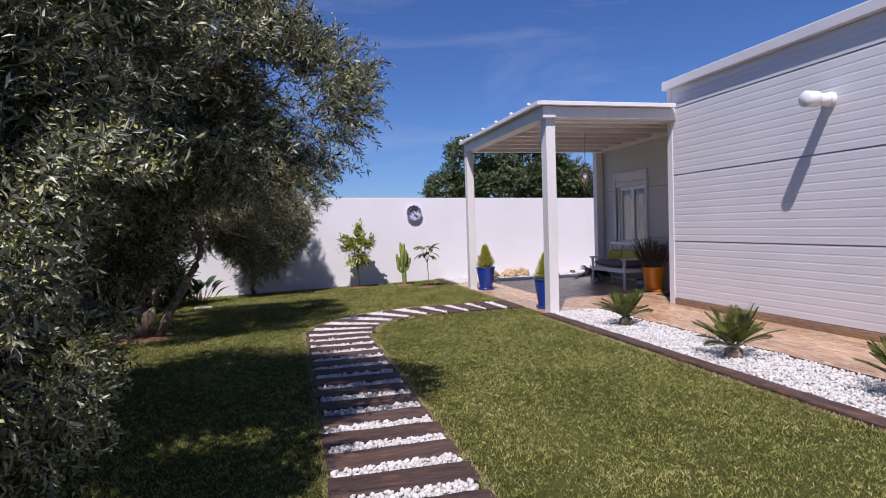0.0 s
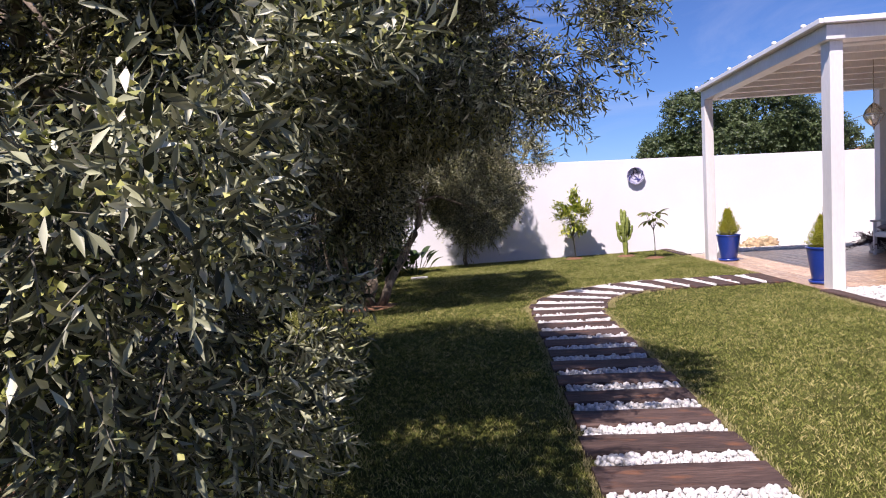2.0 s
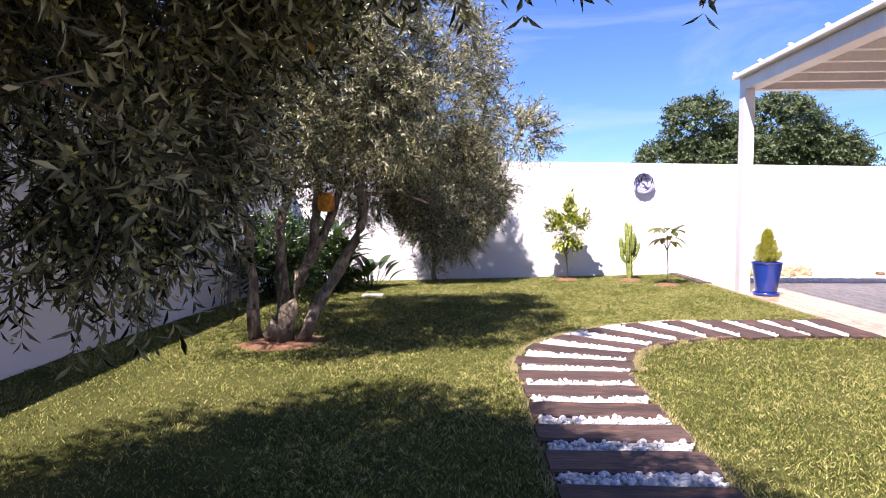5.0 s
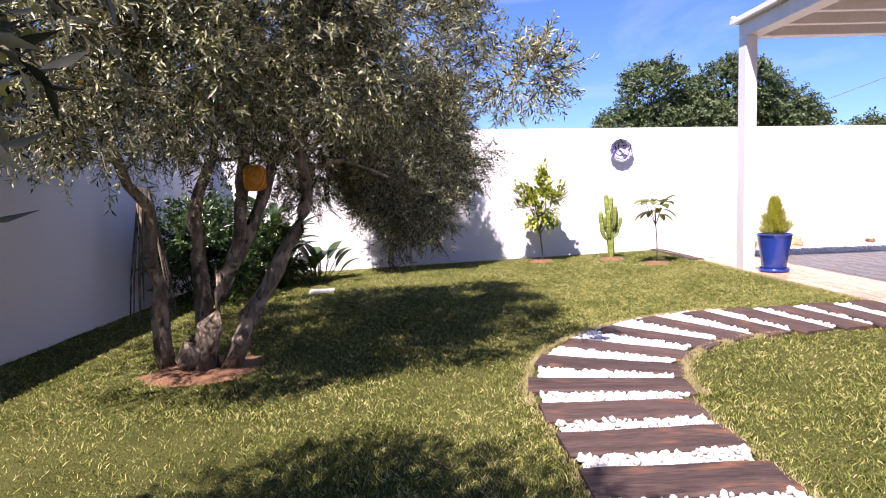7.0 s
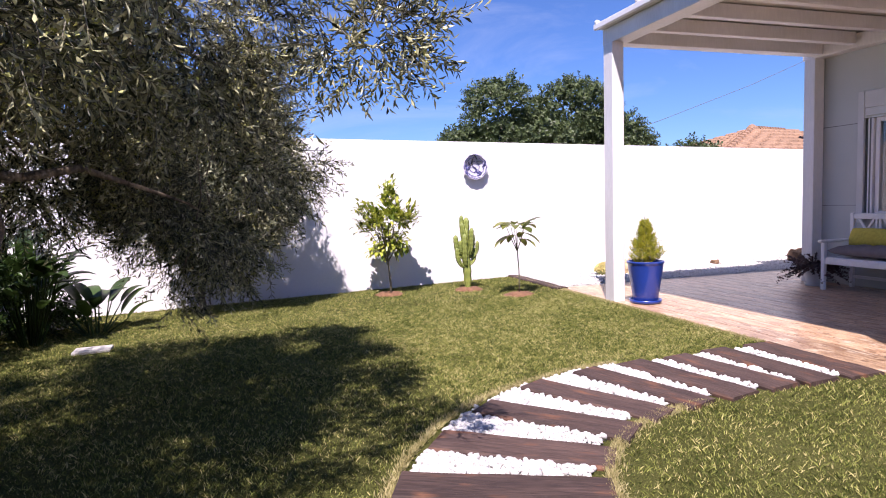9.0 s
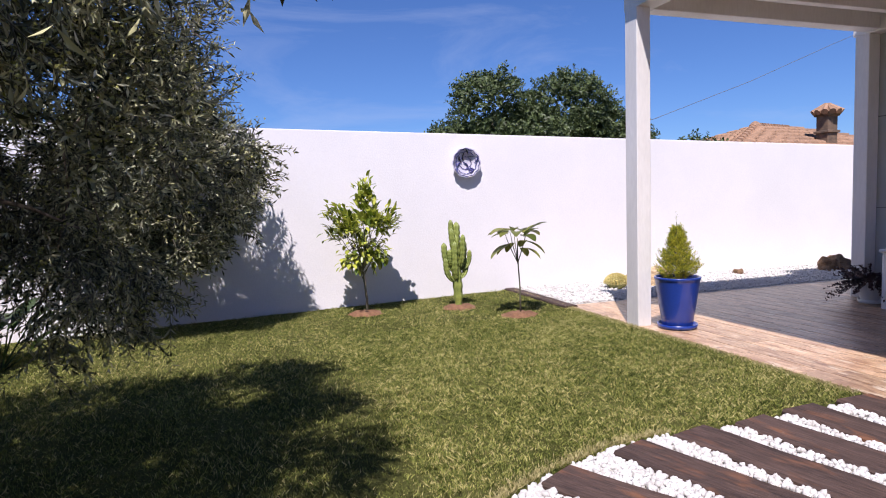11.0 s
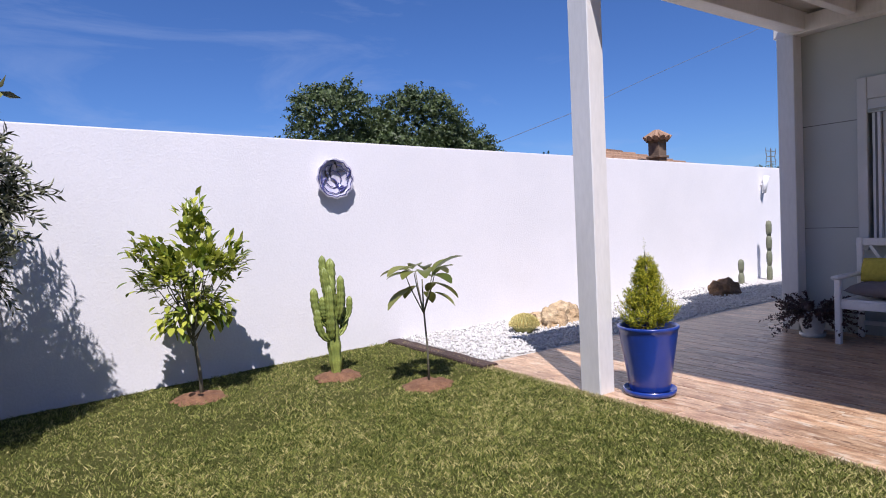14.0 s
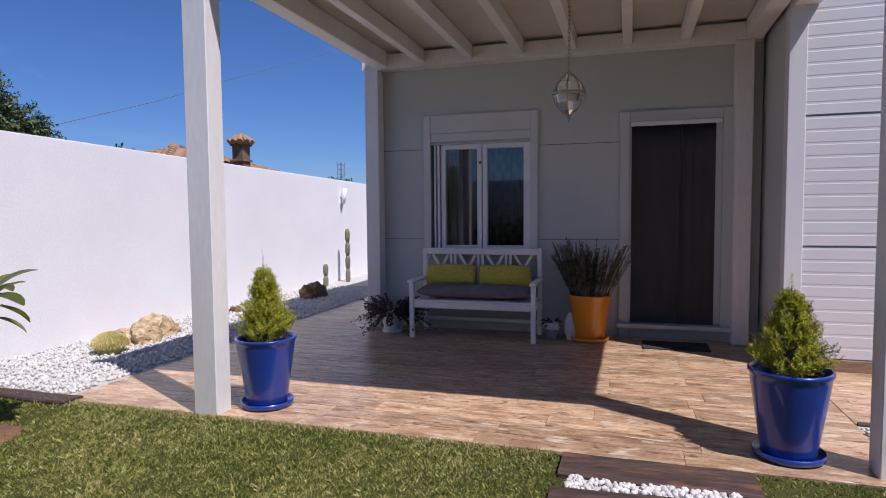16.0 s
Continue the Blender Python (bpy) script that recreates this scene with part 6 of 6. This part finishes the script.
bm = bmesh.new()
x = HX0 + 0.15
while x < HX1 - 0.2:
    y1 = -abs(x) * HY1 / -HX0 if x < 0 else (0.0 if x < 1.6 else -(x - 1.6) / (HX1 - 1.6) * HY1)
    if y1 > HY0 + 0.2:
        n = max(2, int((y1 - HY0) / 0.4))
        for i in range(n):
            ya, yb = HY0 + (y1 - HY0) * i / n, HY0 + (y1 - HY0) * (i + 1) / n
            za, zb = on_roof(x, ya + 0.001), on_roof(x, yb - 0.001)
            tube(bm, [(x, ya, za + 0.05), (x, yb, zb + 0.02)], [0.105, 0.085], 6)
    x += 0.24
y = HY0 + 0.15
while y < HY1 - 0.15:
    x1 = -abs(y) / HY1 * -HX0
    if x1 > HX0 + 0.2:
        n = max(2, int((x1 - HX0) / 0.4))
        for i in range(n):
            xa, xb = HX0 + (x1 - HX0) * i / n, HX0 + (x1 - HX0) * (i + 1) / n
            k = (PZ - EZ) / -HX0
            tube(bm, [(xa, y, EZ + (xa - HX0) * k + 0.05), (xb, y, EZ + (xb - HX0) * k + 0.02)], [0.105, 0.085], 6)
    y += 0.24
ob = part("roof_tiles", bm, "terracotta", house, "rows of terracotta pantiles", smooth=True)
tagged(ob, kind="stuff")
bm = bmesh.new()
lathe(bm, [(0.24, -0.05), (0.2, 0.1), (0.1, 0.2), (0.0, 0.24)], 12, (0.0, 0, PZ))
part("finial_tiles", bm, "terracotta", house)
for a, b in (((HX0, HY0, EZ), (0, 0, PZ)), ((0, 0, PZ), (1.6, 0, PZ - 0.08)), ((HX1, HY0, EZ), (1.6, 0, PZ - 0.08))):
    bm = bmesh.new()
    for i in range(12):
        p0, p1 = Vector(a).lerp(Vector(b), i / 12), Vector(a).lerp(Vector(b), (i + 1.1) / 12)
        tube(bm, [p0 + Vector((0, 0, 0.06)), p1 + Vector((0, 0, 0.03))], [0.14, 0.11], 7)
    part("ridge", bm, "terracotta", house)
ch = thing("chimney", (19.05, 22.0, 2.6), label="brick chimney with a pantile cap on the neighbouring roof", category="chimney")
flue = part("flue", boxes((-0.22, 0.22, -0.22, 0.22, -0.2, 1.25), bevel=0.01), "chimney", ch)
part("collar", boxes((-0.28, 0.28, -0.28, 0.28, 0.62, 0.7), bevel=0.01), "chimney", ch)
part("collar", boxes((-0.27, 0.27, -0.27, 0.27, 1.18, 1.28), bevel=0.01), "chimney", ch)
for k in range(12):
    a = 6.283 * k / 12
    bm = bmesh.new()
    tube(bm, [(0.44 * math.cos(a), 0.44 * math.sin(a), 1.3), (0.06 * math.cos(a), 0.06 * math.sin(a), 1.58)], [0.11, 0.06], 7)
    part("cap_tile", bm, "terracotta", flue)
ant = thing("antenna", (23.7, 20.4, 2.0), label="thin television antenna on a mast", category="antenna")
bm = bmesh.new()
tube(bm, [(0, 0, -2.4), (0, 0, 1.5)], 0.025, 6)
part("mast", bm, "metal", ant)
for z, w in ((1.4, 0.35), (1.2, 0.3), (1.0, 0.35)):
    bm = bmesh.new()
    tube(bm, [(-w, 0, z), (w, 0, z)], 0.015, 5)
    part("rod", bm, "metal", ant)
    for x in (-w, 0.0, w):
        bm = bmesh.new()
        tube(bm, [(x, 0, z - 0.12), (x, 0, z + 0.12)], 0.012, 5)
        part("element", bm, "metal", ant)
cab = bmesh.new()
tube(cab, [(-2.4, 28, -0.47), (6.47, 28, 1.3), (16.8, 28, 4.53), (21.8, 28, 6.22), (26.47, 28, 8.02), (36.8, 28, 11.8), (56.47, 28, 19.8)], 0.013, 6)
tagged(link_bm("overhead_cable", cab, "wire"), "thin overhead cable crossing the sky", "cable")

# ---- gravel, grass, tiles ----
ICO = bmesh.new()
bmesh.ops.create_icosphere(ICO, subdivisions=1, radius=1)
ICO_V = np.array([v.co[:] for v in ICO.verts])
ICO_F = np.array([[v.index for v in f.verts] for f in ICO.faces])
ICO.free()


def pebbles(name, xy, z, size, seed, label, parent=None):
    """Rounded stones, each squashed and turned its own way, joined as one loose cover."""
    rng = np.random.default_rng(seed)
    n = len(xy)
    s = size * rng.uniform(0.6, 1.25, (n, 1)) * rng.uniform(0.65, 1.2, (n, 3)) * np.array([1, 1, 0.75])
    q = unit(rng.normal(size=(n, 4)))
    w, x, y, zz = q.T
    R = np.stack([1 - 2 * (y * y + zz * zz), 2 * (x * y - zz * w), 2 * (x * zz + y * w), 2 * (x * y + zz * w), 1 - 2 * (x * x + zz * zz), 2 * (y * zz - x * w), 2 * (x * zz - y * w), 2 * (y * zz + x * w), 1 - 2 * (x * x + y * y)], 1).reshape(n, 3, 3)
    v = ICO_V[None] * (1 + rng.normal(0, 0.09, (n, len(ICO_V), 1)))
    v = np.einsum("nij,nkj->nki", R, v * s[:, None, :])
    v += np.stack([xy[:, 0], xy[:, 1], np.broadcast_to(z, n) + rng.uniform(-0.3, 0.5, n) * size], 1)[:, None]
    f = (ICO_F[None] + np.arange(n)[:, None, None] * len(ICO_V)).reshape(-1, 3)
    ob = mesh_np(name, v.reshape(-1, 3), f, "pebble", parent, smooth=True)
    return tagged(ob, label, "gravel", kind="stuff")


rng = np.random.default_rng(77)
# path pebbles between the sleepers
cand = np.stack([rng.uniform(PXL + 0.02, PXR - 0.02, 14500), rng.uniform(-3.5, 6.9, 14500)], 1)
ang = rng.uniform(radians(90), radians(180), 9000)
rad = np.sqrt(rng.uniform((RI + 0.04) ** 2, (RO - 0.03) ** 2, 9000))
cand = np.concatenate([cand, np.stack([PC[0] + rad * np.cos(ang), PC[1] + rad * np.sin(ang)], 1), np.stack([rng.uniform(2.2, 3.62, 3200), rng.uniform(8.17, 8.97, 3200)], 1)])
free = np.ones(len(cand), bool)
for x, y, ln, a, w in steps:
    c, s = math.cos(radians(a)), math.sin(radians(a))
    dx, dy = cand[:, 0] - x, cand[:, 1] - y
    u, v = dx * c + dy * s, -dx * s + dy * c
    free &= ~((np.abs(u) < ln / 2 + 0.01) & (np.abs(v) < w / 2 + 0.006))
cand = cand[free]
pebbles("path_pebbles", cand, ground_z(cand[:, 0], cand[:, 1]) + 0.004, 0.019, 1, "white pebbles filling the gaps of the path")
bed = np.stack([rng.uniform(3.73, 4.6, 11000), rng.uniform(-1.5, 7.29, 11000)], 1)
bed = bed[~((bed[:, 0] < 3.93) & (bed[:, 1] > 7.22))]
pebbles("bed_gravel", bed, 0.008, 0.017, 2, "white gravel beside the boardwalk")
bed = np.stack([rng.uniform(3.76, 10.5, 11000), rng.uniform(12.75, BY - 0.01, 11000)], 1)
keep = rng.random(11000) < np.interp(bed[:, 0], [3.7, 7.5, 10.5], [1.0, 0.8, 0.5])
pebbles("back_gravel", bed[keep], 0.01, 0.018, 3, "white gravel along the garden wall")


def lawn_blades(n, x0, x1, y0, y1, seed, h=0.018, w=0.0022):
    """Mown grass: narrow bent blades."""
    rng = np.random.default_rng(seed)
    x, y = rng.uniform(x0, x1, n), rng.uniform(y0, y1, n)
    ok = ~((x > PXL - 0.015) & (x < PXR + 0.015) & (y < PC[1]))
    rr = np.hypot(x - PC[0], y - PC[1])
    ok &= ~((x < PC[0]) & (y >= PC[1]) & (rr > RI - 0.01) & (rr < RO + 0.01))
    ok &= ~((x >= PC[0]) & (y > 8.1) & (y < 9.04))
    ok &= ~((x > 3.54) & (y < 7.2)) & ~((x > 3.57) & (y > 12.62))
    for sx, sy, sr in SOIL:
        ok &= np.hypot(x - sx, y - sy) > sr * rng.uniform(0.7, 1.05, n)
    x, y = x[ok], y[ok]
    n = len(x)
    a = rng.uniform(0, 6.283, n)
    tuft = np.zeros(n)
    for k in range(9):
        q = 2.4 * k + 0.3
        tuft += np.sin((x * math.cos(q) + y * math.sin(q)) * 6.283 / (0.045 + 0.013 * k) + 1.7 * k)
    hh = h * rng.uniform(0.6, 1.3, n) * np.clip(1 + 0.15 * tuft, 0.55, 1.45)
    lean = rng.uniform(0.2, 1.4, n) * hh
    b = rng.uniform(0, 6.283, n)
    z = ground_z(x, y) - 0.014
    dx, dy = np.cos(a) * w, np.sin(a) * w
    lx, ly = np.cos(b) * lean, np.sin(b) * lean
    v = np.stack([np.stack([x - dx, y - dy, z], 1), np.stack([x + dx, y + dy, z], 1), np.stack([x + lx * 0.4 + dx * 0.8, y + ly * 0.4 + dy * 0.8, z + hh * 0.6], 1), np.stack([x + lx, y + ly, z + hh], 1)], 1).reshape(-1, 3)
    o = np.arange(n)[:, None, None] * 4
    f = (np.array([[0, 1, 2], [0, 2, 3]])[None] + o).reshape(-1, 3)
    return v, f


vs, fs, off = [], [], 0
for args in ((360000, BX + 0.02, GX - 0.01, 6.9, BY - 0.01, 1), (300000, -1.6, 3.56, 0.8, 6.9, 2), (45000, BX + 0.02, -1.6, 0.8, 6.9, 3), (65000, -2.5, 3.56, -2.2, 0.8, 4), (130000, 0.8, GX - 0.01, 8.9, 12.5, 5)):
    v, f = lawn_blades(*args)
    vs.append(v)
    fs.append(f + off)
    off += len(v)
ob = mesh_np("grass", np.concatenate(vs), np.concatenate(fs), "grass")
tagged(ob, "short mown grass covering the lawn", "grass", kind="stuff")


# dry straw-coloured fringe along path, terrace and edging
rng = np.random.default_rng(55)
n = 24000
k = rng.integers(0, 6, n)
u, e = rng.random(n), np.abs(rng.normal(0, 0.045, n)) * (0.4 + 0.6 * rng.random(n))
ang = radians(90) + u * radians(90)
px = np.select([k == 0, k == 1, k == 2, k == 3, k == 4], [PXL - e, PXR + e, PC[0] + (RO + 0.02 + e) * np.cos(ang), PC[0] + (RI - 0.02 - e) * np.cos(ang), 3.53 - e], GX - 0.01 - e)
py = np.select([k == 0, k == 1, k == 2, k == 3, k == 4], [-1.5 + 8.3 * u, -1.5 + 8.3 * u, PC[1] + (RO + 0.02 + e) * np.sin(ang), PC[1] + (RI - 0.02 - e) * np.sin(ang), -1.5 + 8.6 * u], 9.1 + 5.0 * u)
v, f = leaves_np(np.stack([px, py, ground_z(px, py) - 0.012], 1), np.stack([rng.normal(0, 0.55, n), rng.normal(0, 0.55, n), np.ones(n)], 1), rng.normal(size=(n, 3)), 0.034 * rng.uniform(0.6, 1.3, n), 0.005)
ob = mesh_np("dry_grass", v, f, "straw")
tagged(ob, "dry straw-coloured grass along the edges", "grass", kind="stuff")


def tile_mesh(w, ln):
    bm = bmesh.new()
    box(bm, -w / 2, w / 2, -ln / 2, ln / 2, -0.01, 0.0, bevel=0.0012)
    me = bpy.data.meshes.new("floor_tile")
    bm.normal_update()
    bm.to_mesh(me)
    bm.free()
    me.materials.append(M["tile"])
    return me


TW, TL = 0.195, 1.19
full = tile_mesh(TW - 0.002, TL - 0.002)
pr = random.Random(31)


def lay(x0, x1, y0, y1):
    """Rows of plank tiles along y with staggered joints, cut at the ends."""
    nrow = max(1, round((x1 - x0) / TW))
    w = (x1 - x0) / nrow
    for i in range(nrow):
        y = y0 - pr.uniform(0.1, 1.1)
        while y < y1 - 0.01:
            a, b = max(y, y0), min(y + TL, y1)
            if b - a > 0.04:
                me = full if (b - a > TL - 0.001 and abs(w - TW) < 0.006) else tile_mesh(w - 0.002, b - a - 0.002)
                ob = new("floor_tile", me)
                ob.parent = terrace
                ob.location = (x0 + w * (i + 0.5), (a + b) / 2, 0.0)
            y += TL


lay(GX, FX, 7.3, 12.72)
lay(FX + 0.002, 11.0, 11.73, 12.72)
lay(4.642, CX - 0.004, -6.2, 7.295)
